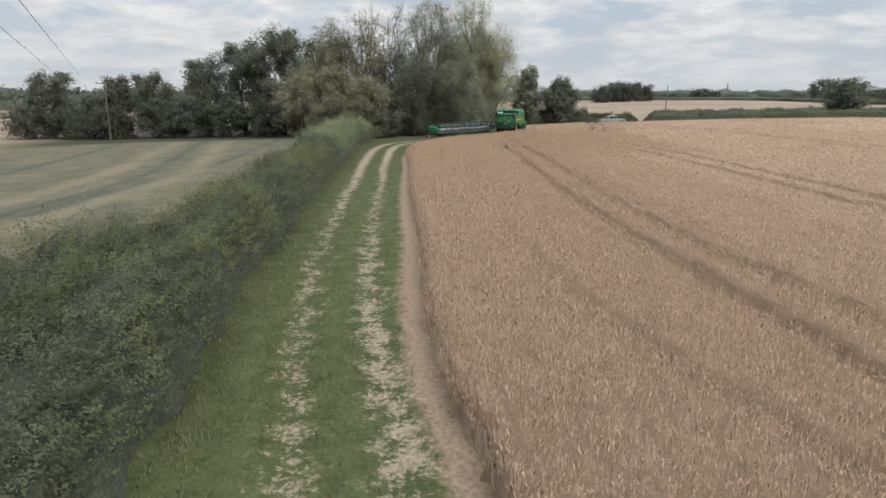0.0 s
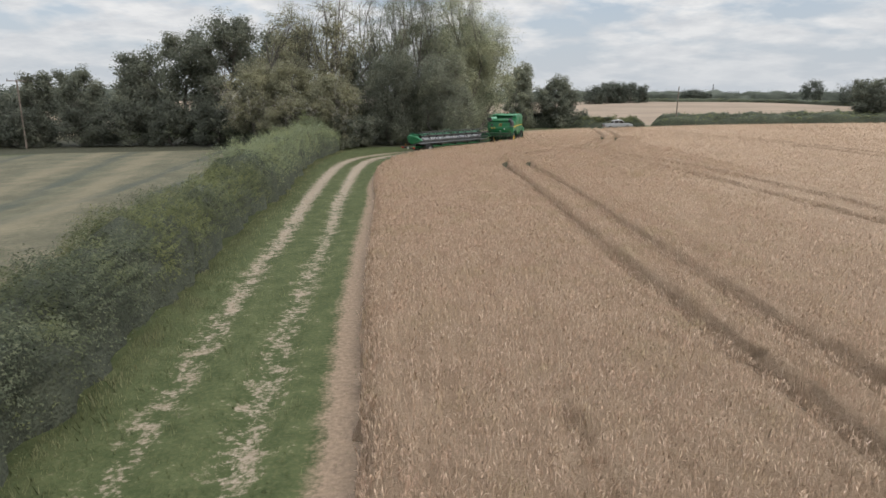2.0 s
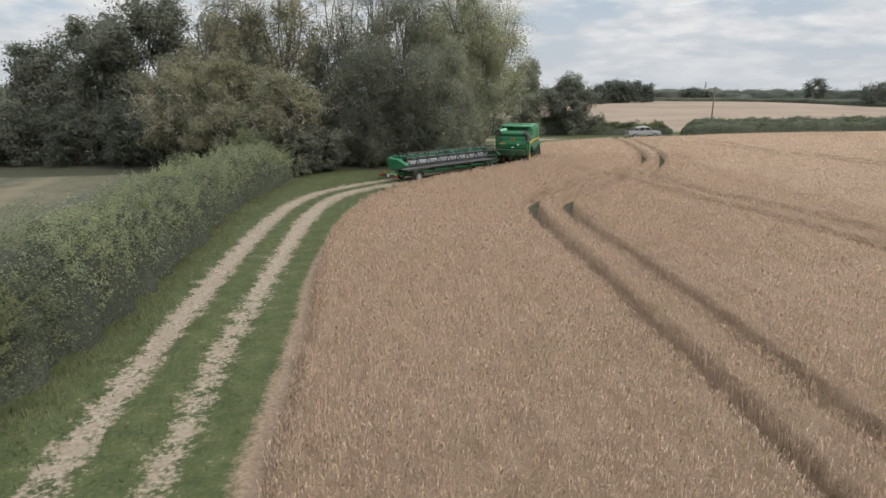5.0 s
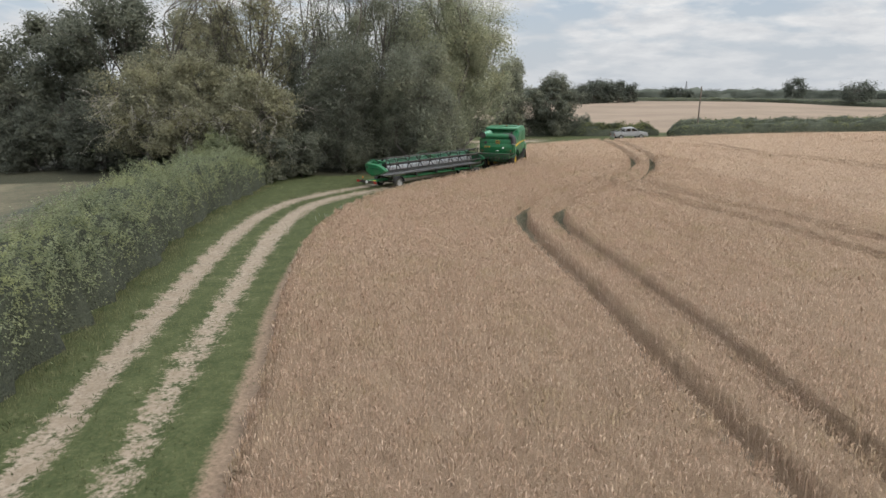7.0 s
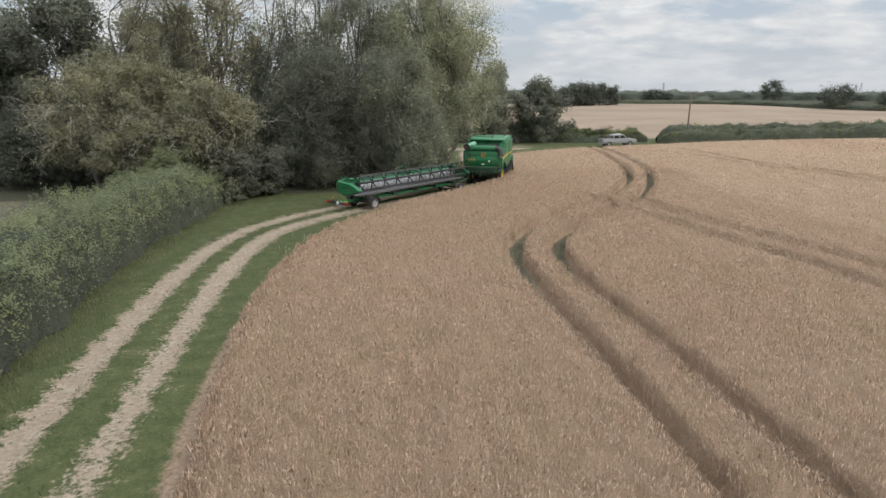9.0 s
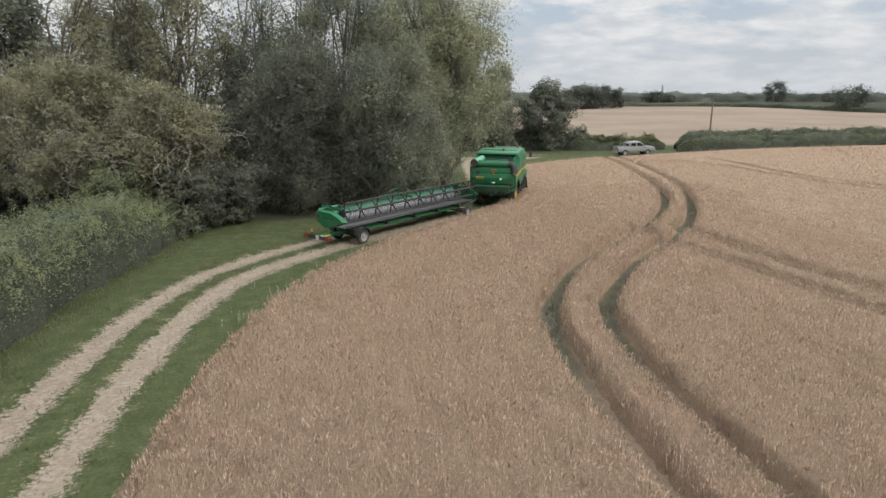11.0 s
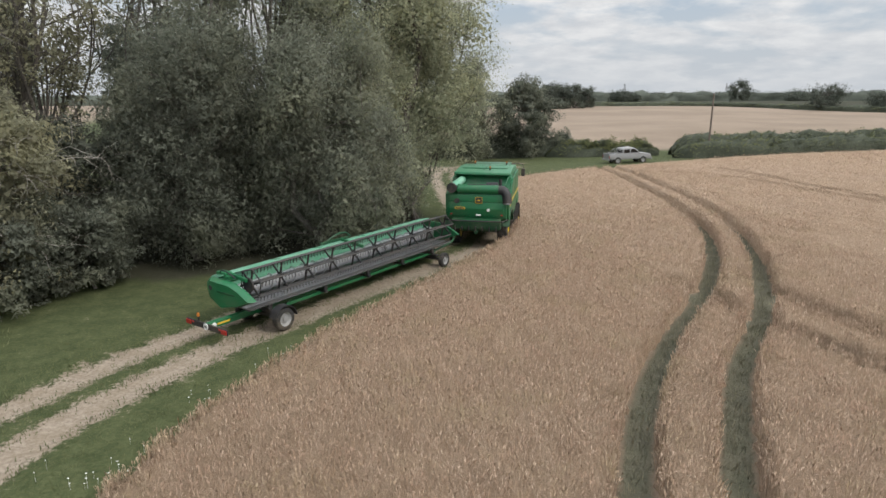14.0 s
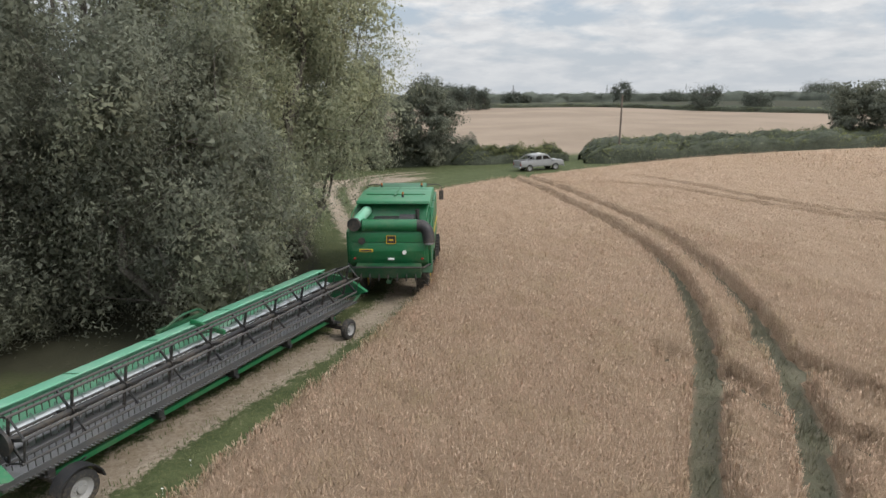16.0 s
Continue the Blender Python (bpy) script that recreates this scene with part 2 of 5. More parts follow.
WHEAT_FAR = smooth([(29, 128), (36.5, 130), (44, 131.8), (52, 133), (60, 133.5), (72, 132.5), (85, 129), (105, 123), (140, 113), (220, 98)])
WHEAT_POLY = np.vstack([WHEAT_EDGE, WHEAT_FAR, [(400, 90), (400, -40)]])
TRAM_L = smooth([(13.4, -40), (10.9, 4), (9.6, 14), (8.8, 20), (8.0, 30), (7.5, 42.5), (7.5, 50), (7.4, 57.5), (7.25, 64), (7.1, 70.5), (7.4, 75), (8.4, 78), (10.7, 82), (13.6, 85.7), (16.7, 89.1),
                 (19.7, 93.2), (21.9, 97), (23.7, 101.4), (25.4, 107.5), (26.9, 115), (28.3, 122.5), (29.2, 130.5)])
TRAM_R = smooth([(15.5, -40), (13.5, 8), (11.7, 18), (10.4, 25), (9.8, 35), (9.6, 45), (9.55, 52), (9.55, 58), (9.35, 64.5), (9.05, 70), (9.3, 74), (10.0, 76.8), (11.9, 79.9), (14.2, 83.1), (16.9, 86.0),
                 (19.3, 89.1), (21.6, 92.7), (24.0, 97.5), (26.0, 102.8), (27.4, 108), (28.6, 114.5), (29.7, 121), (30.3, 127), (31.5, 132)])
BRANCH_A = smooth([(19.4, 90.5), (19.3, 89.2), (19.2, 87), (19.4, 84.8), (19.8, 82.3), (20.4, 79), (21.6, 74.8), (22.4, 70.5), (23.2, 62), (24.5, 40), (25.5, 10), (26.5, -40)])
BRANCH_B = smooth([(16.0, 90.2), (16.6, 88.4), (16.6, 86), (17.1, 83.8), (17.7, 81), (18.3, 78.5), (18.9, 75.5), (19.8, 71), (20.8, 62), (22.2, 40), (23.2, 10), (24.2, -40)])
BRANCH_C = smooth([(38.6, 124), (39.3, 121), (39.2, 116), (38.9, 111), (38.8, 107), (39.3, 104), (40.5, 100), (42, 90), (43, 70), (44, 40), (45, 10), (46, -40)])
BRANCH_D = smooth([(30, 122.5), (33, 121.4), (35.5, 118.4), (36.8, 114.2), (37.1, 109.5), (37.4, 105.5), (38, 102), (38.9, 99.5), (40, 92), (41, 70), (42, 40), (43, 10), (44, -40)])
FAR_EDGE = smooth([(30, 300), (60, 290), (95, 284), (118, 283), (136, 279), (146, 262), (152, 240), (172, 218), (205, 196), (300, 150)])
THIN_ROW = smooth([(3.0, 30), (3.75, 23), (4.6, 18), (5.4, 15.1), (6.2, 12.7), (7.6, 8.5), (9, 4)])
SWATHS = [smooth(q) for q in ([(-25, 20), (-24, 36), (-23.5, 45), (-25, 57), (-29, 72), (-33, 88), (-36, 104)], [(-22.5, 36), (-21.8, 48), (-21.2, 56), (-21.2, 66), (-22.5, 84), (-24, 100)], [(-36, 20), (-37, 45), (-42, 75), (-49, 104)], [(-17.5, 60), (-17.6, 75), (-18.5, 92)])]
TRAMS = (TRAM_L, TRAM_R, BRANCH_A, BRANCH_B, BRANCH_C, BRANCH_D)
HEDGE = smooth([(-4.2, -40), (-5.0, -10), (-6.0, 6), (-6.7, 13), (-7.7, 19.2), (-8.3, 26.3), (-8.8, 34.5), (-9.4, 40.2), (-9.95, 48), (-10.5, 57), (-11.1, 66), (-11.85, 75), (-11.6, 83.8), (-10.8, 92)])
HEDGE_NEAR, HEDGE_END = HEDGE[(HEDGE[:, 1] < 57) & (HEDGE[:, 1] > 0)], HEDGE[HEDGE[:, 1] > 54]


def ground_z(x, y):
    """Height of the ground."""
    z = 0.1 + 0.02 * np.clip(x - 18, 0, 62) - 0.03 * np.clip(-x - 13, 0, 45)
    z = z - 0.012 * np.clip(y - 100, 0, 50) + 0.02 * np.clip(y - 150, 0, 140) - 0.006 * np.clip(y - 290, 0, 310) - 0.02 * np.clip(y - 600, 0, 400)
    z = z + 0.06 * wave(x, y, 34, 1) * np.clip((np.abs(x) + 5) / 30, 0.3, 1)
    return z


def gz(x, y):
    return float(ground_z(np.array(float(x)), np.array(float(y))))


def grid(xs, ys):
    """Vertices and quads of a sheet."""
    X, Y = np.meshgrid(xs, ys)
    n, m = len(xs), len(ys)
    i = np.arange(n * m).reshape(m, n)
    quads = np.stack([i[:-1, :-1], i[:-1, 1:], i[1:, 1:], i[1:, :-1]], -1).reshape(-1, 4)
    return X.ravel(), Y.ravel(), quads


def array_mesh(name, verts, faces, mat, smooth_shade=False, normals=None):
    """A mesh from arrays: verts n x 3, faces n x 3 or n x 4."""
    me = bpy.data.meshes.new(name)
    k = faces.shape[1]
    me.vertices.add(len(verts))
    me.vertices.foreach_set("co", np.ascontiguousarray(verts, np.float32).ravel())
    me.loops.add(faces.size)
    me.loops.foreach_set("vertex_index", np.ascontiguousarray(faces, np.int32).ravel())
    me.polygons.add(len(faces))
    me.polygons.foreach_set("loop_start", np.arange(0, faces.size, k, dtype=np.int32))
    me.polygons.foreach_set("use_smooth", np.full(len(faces), smooth_shade))
    me.update(calc_edges=True)
    me.materials.append(mat)
    if normals is not None:
        me.normals_split_custom_set_from_vertices(normals)
    return me


def set_attr(me, name, values):
    a = me.attributes.new(name, "FLOAT", "POINT")
    a.data.foreach_set("value", np.ascontiguousarray(values, np.float32))


def spread(near_pts, far_pts):
    return np.unique(np.concatenate([near_pts, far_pts]))

# ---- ground ----


def ground_mat():
    """Grass, bare track, tilled soil, stubble and far fields, by the zones of the plan."""
    m = Nodes("ground")
    fine, mid, big = m.noise(9.0, 6, 0.65), m.noise(1.7, 5), m.noise(0.25, 4)
    grass = m.mix(m.ramp(mid, (0.35, (0,)), (0.65, (1,))), (0.046, 0.06, 0.023), (0.076, 0.09, 0.038))
    grass = m.mix(m.ramp(fine, (0.45, (0,)), (0.75, (0.5,))), grass, (0.14, 0.14, 0.066))
    dirt = m.mix(m.ramp(fine, (0.35, (0,)), (0.65, (1,))), (0.22, 0.176, 0.13), (0.355, 0.296, 0.232))
    dirt = m.mix(m.ramp(mid, (0.4, (0,)), (0.62, (0.5,))), dirt, (0.22, 0.175, 0.12))
    soil = m.mix(m.ramp(fine, (0.35, (0,)), (0.65, (1,))), (0.168, 0.123, 0.086), (0.28, 0.206, 0.146))
    stub = m.mix(m.ramp(m.noise(0.35, 5, 0.6), (0.35, (0,)), (0.65, (1,))), (0.1, 0.092, 0.062), (0.175, 0.152, 0.102))
    stub = m.mix(m.ramp(m.noise(2.6, 7, 0.75), (0.42, (0,)), (0.62, (0.8,))), stub, (0.085, 0.085, 0.055))
    # swaths and wheel marks along the way of the harvest
    tc = m.nt.nodes.new("ShaderNodeTexCoord")
    dot = m.nt.nodes.new("ShaderNodeVectorMath")
    dot.operation = "DOT_PRODUCT"
    dot.inputs[1].default_value = (0.974, 0.227, 0)
    m.link(tc.outputs["Object"], dot.inputs[0])
    u = m.math("ADD", dot.outputs["Value"], m.math("MULTIPLY", m.noise(0.05, 4), 8.0))
    rows = m.math("SINE", m.math("MULTIPLY", u, 6.283 / 7.5))
    streak = m.noise(0.42, 6, 0.65, m.coords((1, 0.11, 1)))
    rows = m.math("ADD", m.math("MULTIPLY", rows, 0.16), m.math("MULTIPLY", m.math("SUBTRACT", m.mix(0.6, m.noise(0.55, 7, 0.72), streak), 0.38), 3.2))
    stub = m.mix(m.ramp(rows, (0.35, (0,)), (0.75, (0.6,))), stub, (0.085, 0.092, 0.062))
    worn_line = m.math("ADD", m.attr("swath"), m.math("MULTIPLY", m.math("SUBTRACT", m.noise(0.6, 6, 0.7, m.coords((1, 0.3, 1))), 0.5), 1.6))
    stub = m.mix(m.ramp(worn_line, (0.35, (0,)), (0.95, (0.8,))), stub, (0.06, 0.07, 0.055))
    stub = m.mix(m.ramp(m.math("ADD", m.attr("straw"), m.math("MULTIPLY", m.math("SUBTRACT", m.noise(0.4, 5, 0.65, m.coords((1, 0.35, 1))), 0.5), 1.8)), (0.4, (0,)), (1.1, (0.42,))), stub, (0.235, 0.195, 0.13))
    far = m.mix(m.ramp(m.noise(0.05, 4), (0.4, (0,)), (0.6, (1,))), (0.235, 0.182, 0.135), (0.285, 0.222, 0.167))
    # worn edges: the zone's weight is broken up by noise
    def worn(name, width=0.5):
        a = m.math("ADD", m.attr(name), m.math("MULTIPLY", m.math("SUBTRACT", m.mix(0.5, fine, mid), 0.5), 2.2 * width))
        return m.ramp(a, (0.36, (0,)), (0.68, (1,)))
    col = m.mix(m.attr("stubble"), grass, stub)
    # fallen leaves and earth, with the trees' shade put into the colour
    col = m.mix(worn("shaded_litter", 0.5), col, m.mix(mid, (0.034, 0.036, 0.022), (0.06, 0.058, 0.036)))
    col = m.mix(m.attr("far"), col, far)
    col = m.mix(worn("soil"), col, soil)
    col = m.mix(worn("tram", 0.4), col, m.mix(mid, (0.068, 0.074, 0.045), (0.15, 0.132, 0.094)))
    col = m.mix(worn("dirt", 1.35), col, dirt)
    return m.finish(col, 0.95, bump=fine, strength=0.7, dist=0.06, spec=0.2)


def build_ground():
    xs = spread(np.arange(-14, 20.01, 0.3), np.concatenate([np.arange(20, 36, 0.4), np.arange(-52, -14, 0.8), np.arange(-60, 112, 3.0), np.arange(112, 210, 4.0), np.linspace(-400, 400, 40), np.linspace(-4000, 4000, 21)]))
    ys = spread(np.arange(4, 146, 0.6), np.concatenate([np.arange(-60, 312, 4.0), np.linspace(-300, 900, 40), np.linspace(-3000, 4500, 41)]))
    x, y, quads = grid(xs, ys)
    z = ground_z(x, y)
    dl, dr, dc = near(x, y, RUT_L), near(x, y, RUT_R), near(x, y, TRACK)
    fade = np.clip((27 - x) / 5, 0, 1)
    broad = np.interp(y, [20, 55, 75, 84], [0.6, 0.5, 0.53, 0.62])
    rut = np.exp(-(np.minimum(dl, dr) / broad) ** 2)
    left = np.exp(-(dl / broad) ** 2) * np.interp(y, [20, 45, 60, 76, 84], [0.84, 1.2, 1.3, 1.1, 1.05])
    right = np.exp(-(dr / broad) ** 2) * np.interp(y, [20, 45, 66, 76, 84], [1.12, 0.97, 0.98, 1.3, 1.4])
    z = z - 0.07 * rut * fade + 0.02 * wave(x, y, 1.7, 3) * (dc < 12)
    stretch = np.interp(y, [0, 10, 20, 28, 45, 56, 75], [0.54, 0.53, 0.48, 0.44, 0.5, 0.7, 1.02])
    dirt = np.maximum(left, right) * fade * stretch
    # trodden ground where the track bends to the gate
    dirt = np.maximum(dirt, 1.5 * np.exp(-(((x - 15) / 8) ** 2 + ((y - 136.3) / 2.8) ** 2) ** 2))
    w_in = inside(x, y, WHEAT_POLY)
    d_edge = near(x, y, WHEAT_EDGE)
    width = np.interp(y, [0, 20, 45, 62, 75], [0.56, 0.66, 0.6, 0.38, 0.14])
    soil = np.where(w_in, 1.0, np.clip(1.15 - d_edge / np.maximum(width, 0.05) * 0.55, 0, 1)) * (x < 300)
    tram = np.zeros_like(x)
    sel = w_in & (x < 60)
    for line in TRAMS:
        tram[sel] = np.maximum(tram[sel], np.exp(-(near(x[sel], y[sel], line) / 0.4) ** 2))
    # the wheelings are green with weeds beyond the bend, bare before it
    tram = tram * np.interp(y + 0.6 * wave(x, y, 2.2, 17), [50, 68, 75], [0.45, 0.4, 1.0])
    stub = ((x < np.interp(y, HEDGE[:, 1], HEDGE[:, 0]) - 2.5) & (x > -400) & (y < 101 + 0.35 * np.minimum(x + 30, 0)) & (y > -300)).astype(float)
    far_edge = np.interp(x, FAR_EDGE[:, 0], FAR_EDGE[:, 1])
    far = np.clip((y - 149) / 2, 0, 1) * (x > 6) * (y < far_edge) + (y >= 380) * (x < -100) * 0.6 + (x < -62) * (y > 60) * 0.9
    # ground under the belt: dark leaf cover, darkened further for the trees' shade
    shaded_litter = np.clip((y - 94 - 0.4 * wave(x, y, 5, 9)) / 3, 0, 1) * np.clip((dc - 2.6) / 1.5, 0, 1) * (x < 9) * (x > -80) * (y < 130)
    # the same dark tone covers the ground beyond the far field
    shaded_litter = np.maximum(shaded_litter, 1.0 * (y > far_edge + 3) * (x > -100) * (x > 12 - (y > 330) * 100))
    swath, straw = np.zeros_like(x), np.zeros_like(x)
    sel = (stub > 0) & (x > -60) & (y > 5) & (y < 112)
    gaps = [near(x[sel], y[sel], line) for line in SWATHS]
    swath[sel] = np.max([np.exp(-(d / w) ** 2) for d, w in zip(gaps, (0.9, 0.75, 0.9, 0.6))], axis=0)
    straw[sel] = np.maximum(np.exp(-((gaps[0] - 3.4) / 1.6) ** 2), np.exp(-((near(x[sel], y[sel], HEDGE) - 4.2) / 1.5) ** 2))
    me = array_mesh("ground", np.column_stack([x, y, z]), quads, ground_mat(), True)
    for name, v in (("dirt", dirt), ("soil", soil), ("tram", tram), ("stubble", stub), ("far", np.clip(far, 0, 1)), ("shaded_litter", shaded_litter), ("swath", swath), ("straw", straw)):
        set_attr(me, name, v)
    return tagged(new("ground", me), "farmland of grass verge, rutted track, stubble and soil", "ground", kind="structure")


build_ground()

# ---- wheat ----


def GAP(y):
    """Half the width of a wheeling's gap."""
    return np.interp(y, [52, 62, 70, 76, 90, 98, 112], [0.25, 0.29, 0.4, 0.41, 0.38, 0.34, 0.3])


def wheat_height(x, y):
    """Height of the standing crop over the ground, nought in the wheelings and outside the field."""
    d = np.where(inside(x, y, WHEAT_POLY), np.minimum(near(x, y, WHEAT_EDGE), near(x, y, WHEAT_FAR)), -1.0)
    d = d + 0.12 * wave(x, y, 1.3, 21)
    h = np.clip(d / 0.25, 0, 1)
    gap = np.full(np.shape(x), 9.0)
    for line in TRAMS[:4]:
        gap = np.minimum(gap, near(x, y, line))
    for line in TRAMS[4:]:
        gap = np.minimum(gap, near(x, y, line) + 0.06)
    gap = gap + 0.07 * wave(x, y, 0.9, 22)
    thin = np.clip((near(x, y, THIN_ROW) + 0.1 * wave(x, y, 1.1, 27) - 0.1) / 0.12, 0.45, 1)
    return h * np.clip((gap - GAP(y)) / 0.12, 0, 1) * thin


def drill(x, y):
    """Drill rows along the way of the wheelings: about 1 on a row, about -1 in a gap; few gaps lie open."""
    row = np.sin((x + 0.03 * y) * 6.283 / 0.46 + 0.7 * wave(x, y, 9, 31))
    tuft = 0.75 * wave(x, y * 0.55, 0.62, 32) + 0.5 * wave(x, y, 0.33, 33)
    return 0.55 * row * np.clip(0.55 + 0.7 * wave(x, y * 0.2, 2.6, 34), 0.1, 1.4) + 0.6 * tuft


def wheat_mat():
    m = Nodes("wheat_canopy")
    fine = m.noise(22.0, 6, 0.75)
    mid, big = m.noise(1.6, 5, 0.6, m.coords((1, 0.35, 1))), m.noise(0.09, 4)
    col = m.mix(m.ramp(fine, (0.32, (0,)), (0.58, (1,))), (0.288, 0.2, 0.13), (0.548, 0.405, 0.284))
    col = m.mix(m.ramp(mid, (0.35, (0.5,)), (0.65, (0,))), col, (0.27, 0.18, 0.114))
    col = m.mix(m.ramp(big, (0.35, (0,)), (0.7, (0.4,))), col, (0.46, 0.335, 0.245))
    return m.finish(col, 0.9, bump=fine, strength=1.0, dist=0.16, spec=0.12)


def ear_mat(name, lift):
    """Ripe straw or ears: each one's own tone, and patches over the field."""
    m = Nodes(name)
    geo = m.nt.nodes.new("ShaderNodeNewGeometry")
    per = m.ramp(geo.outputs["Random Per Island"], *((p, tuple(lift * k for k in c)) for p, c in ((0.0, (0.3, 0.208, 0.142)), (0.3, (0.425, 0.308, 0.22)), (0.75, (0.533, 0.395, 0.293)), (1.0, (0.68, 0.54, 0.415)))))
    col = m.mix(m.ramp(m.noise(0.22, 4), (0.42, (0,)), (0.62, (0.35,))), per, tuple(lift * k for k in (0.48, 0.338, 0.245)))
    col = m.mix(m.ramp(m.noise(0.7, 5, 0.6), (0.5, (0,)), (0.66, (0.55,))), col, tuple(lift * k for k in (0.38, 0.31, 0.18)))
    col = m.mix(m.ramp(m.noise(0.9, 4, 0.6, m.coords((1, 1, 0))), (0.52, (0,)), (0.68, (0.55,))), col, tuple(lift * k for k in (0.5, 0.335, 0.243)))
    m.finish(col, 0.85, spec=0.1)
    return m.thin(col, 0.35)


def build_wheat():
    xs = spread(np.arange(-5, 32, 0.22), np.concatenate([np.arange(32, 44, 0.32), np.arange(44, 60, 0.6), np.arange(60, 140, 1.5), np.arange(140, 401, 10)]))
    ys = spread(np.arange(6, 104, 0.3), np.concatenate([np.arange(-40, 6, 1.0), np.arange(104, 137, 0.45)]))
    x, y, quads = grid(xs, ys)
    h = wheat_height(x, y)
    keep = (h > 0.0)[quads].any(1)
    far = np.clip(np.maximum((y - 98) / 10, (x - 22) / 10), 0, 1)
    z = ground_z(x, y) + h * (0.505 + 0.1 * far + (0.075 - 0.03 * far) * drill(x, y) + 0.03 * wave(x, y, 6, 24)) - 0.12 * (h < 0.02)
    quads = quads[keep]
    used, back = np.unique(quads, return_inverse=True)
    me = array_mesh("wheat_canopy", np.column_stack([x, y, z])[used], back.reshape(-1, 4), wheat_mat(), True)
    field = new("wheat_field", me)
    tagged(field, "ripe tan wheat standing in a field with wheelings", "wheat", kind="stuff")
    # plants with their nodding ears
    rng = np.random.RandomState(5)
    packs = []
    for (x0, x1, y0, y1, per, size) in ((-4.2, 12, 8, 62, 300, 1.0), (12, 18, 10, 62, 120, 1.25), (-4.2, 16, 62, 96, 300, 1.0), (16, 26, 62, 96, 170, 1.12), (5, 28, 96, 104, 130, 1.25),
                                        (18, 48, 10, 62, 32, 1.8), (26, 55, 62, 104, 34, 1.7), (10, 36, 104, 128, 66, 1.4), (36, 66, 104, 135, 20, 1.8), (55, 120, 5, 130, 4, 4.0)):
        n = int((x1 - x0) * (y1 - y0) * per)
        px, py = rng.uniform(x0, x1, n), rng.uniform(y0, y1, n)
        row = drill(px, py)
        h = wheat_height(px, py)
        ok = (h > 0.2) & (rng.uniform(0, 1, n) < 0.72 + 0.5 * row)
        packs.append((px[ok], py[ok], h[ok], np.full(ok.sum(), size), row[ok]))
    # the open edges of the crop, along the wheelings and the verge
    for line, n, lo, hi, side in ((TRAM_L, 7000, 40, 104, 0), (TRAM_R, 7000, 40, 104, 0), (BRANCH_A, 2000, 62, 89, 0), (BRANCH_B, 2000, 62, 89, 0), (WHEAT_EDGE, 9000, 8, 104, 1)):
        run = line[(line[:, 1] > lo) & (line[:, 1] < hi)]
        j, u = rng.randint(0, len(run) - 1, n), rng.uniform(0, 1, n)
        c = run[j] + (run[j + 1] - run[j]) * u[:, None]
        t = (run[j + 1] - run[j]) / np.linalg.norm(run[j + 1] - run[j], axis=1)[:, None]
        off = rng.uniform(-0.05, 0.3, n) if side else np.where(rng.uniform(0, 1, n) < 0.5, 1, -1) * (GAP(c[:, 1]) + rng.uniform(-0.05, 0.2, n))
        px, py = c[:, 0] + t[:, 1] * off, c[:, 1] - t[:, 0] * off
        h = wheat_height(px, py)
        ok = h > 0.1
        packs.append((px[ok], py[ok], np.minimum(h[ok], 0.98), np.full(ok.sum(), 1.1), drill(px[ok], py[ok])))
    px, py, h, size, row = (np.concatenate(c) for c in zip(*packs))
    n = len(px)
    edge = h < 0.99
    foot = ground_z(px, py) + np.where(edge, 0.06, 0.37)
    tall = 0.655 + 0.1 * np.clip(row, -1.2, 1.1) + 0.03 * wave(px, py, 6, 24) + rng.normal(0, 0.045, n)
    tall = np.maximum((tall - np.where(edge, 0.06, 0.37)) * np.clip(h, 0.55, 1), 0.08)
    a = rng.uniform(-1.5, 1.5, n)
    lean = np.column_stack([0.06 * wave(px, py, 1.1, 25) + rng.normal(0, 0.12, n), 0.07 * wave(px, py, 1.1, 26) + rng.normal(0, 0.12, n), np.ones(n)])
    lean /= np.linalg.norm(lean, axis=1)[:, None]
    s = np.column_stack([np.cos(a), np.sin(a), np.zeros(n)])
    base = np.column_stack([px, py, foot])
    top = base + lean * tall[:, None]
    w = (0.0052 * size * rng.uniform(0.7, 1.4, n))[:, None]
    face = np.column_stack([-s[:, 1], s[:, 0], np.zeros(n)]) * np.where(rng.uniform(0, 1, n) < 0.5, 1, -1)[:, None] * 0.5 + np.array([0, -0.15, 1.0])
    face /= np.linalg.norm(face, axis=1)[:, None]
    k = edge | (rng.uniform(0, 1, n) < 0.38)
    stalk = np.stack([base - s * w, base + s * w, top + s * w * 0.9, top - s * w * 0.9], 1)[k]
    # each ear bends over at its middle and hangs
    turn = rng.uniform(0, 6.283, n)
    way = np.column_stack([np.cos(turn), np.sin(turn), np.zeros(n)])
    across = np.column_stack([-way[:, 1], way[:, 0], np.zeros(n)])
    nod = (0.05 + 0.85 * rng.uniform(0, 1, n) ** 1.8)[:, None]
    d1 = lean + way * nod
    d1 /= np.linalg.norm(d1, axis=1)[:, None]
    d2 = d1 + way * 0.35 * nod - np.array([0, 0, 1.0]) * 1.25 * nod
    d2 /= np.linalg.norm(d2, axis=1)[:, None]
    long, wide = (0.095 * size ** 0.6 * rng.uniform(0.75, 1.25, n))[:, None], (0.0098 * size * rng.uniform(0.75, 1.25, n))[:, None]
    mid = top + d1 * long * 0.5
    ear = np.stack([top - d1 * 0.02, mid - across * wide, mid + d2 * long * 0.6, mid + across * wide], 1)
    tilt = face + rng.normal(0, 0.4, (n, 3))
    tilt /= np.linalg.norm(tilt, axis=1)[:, None]
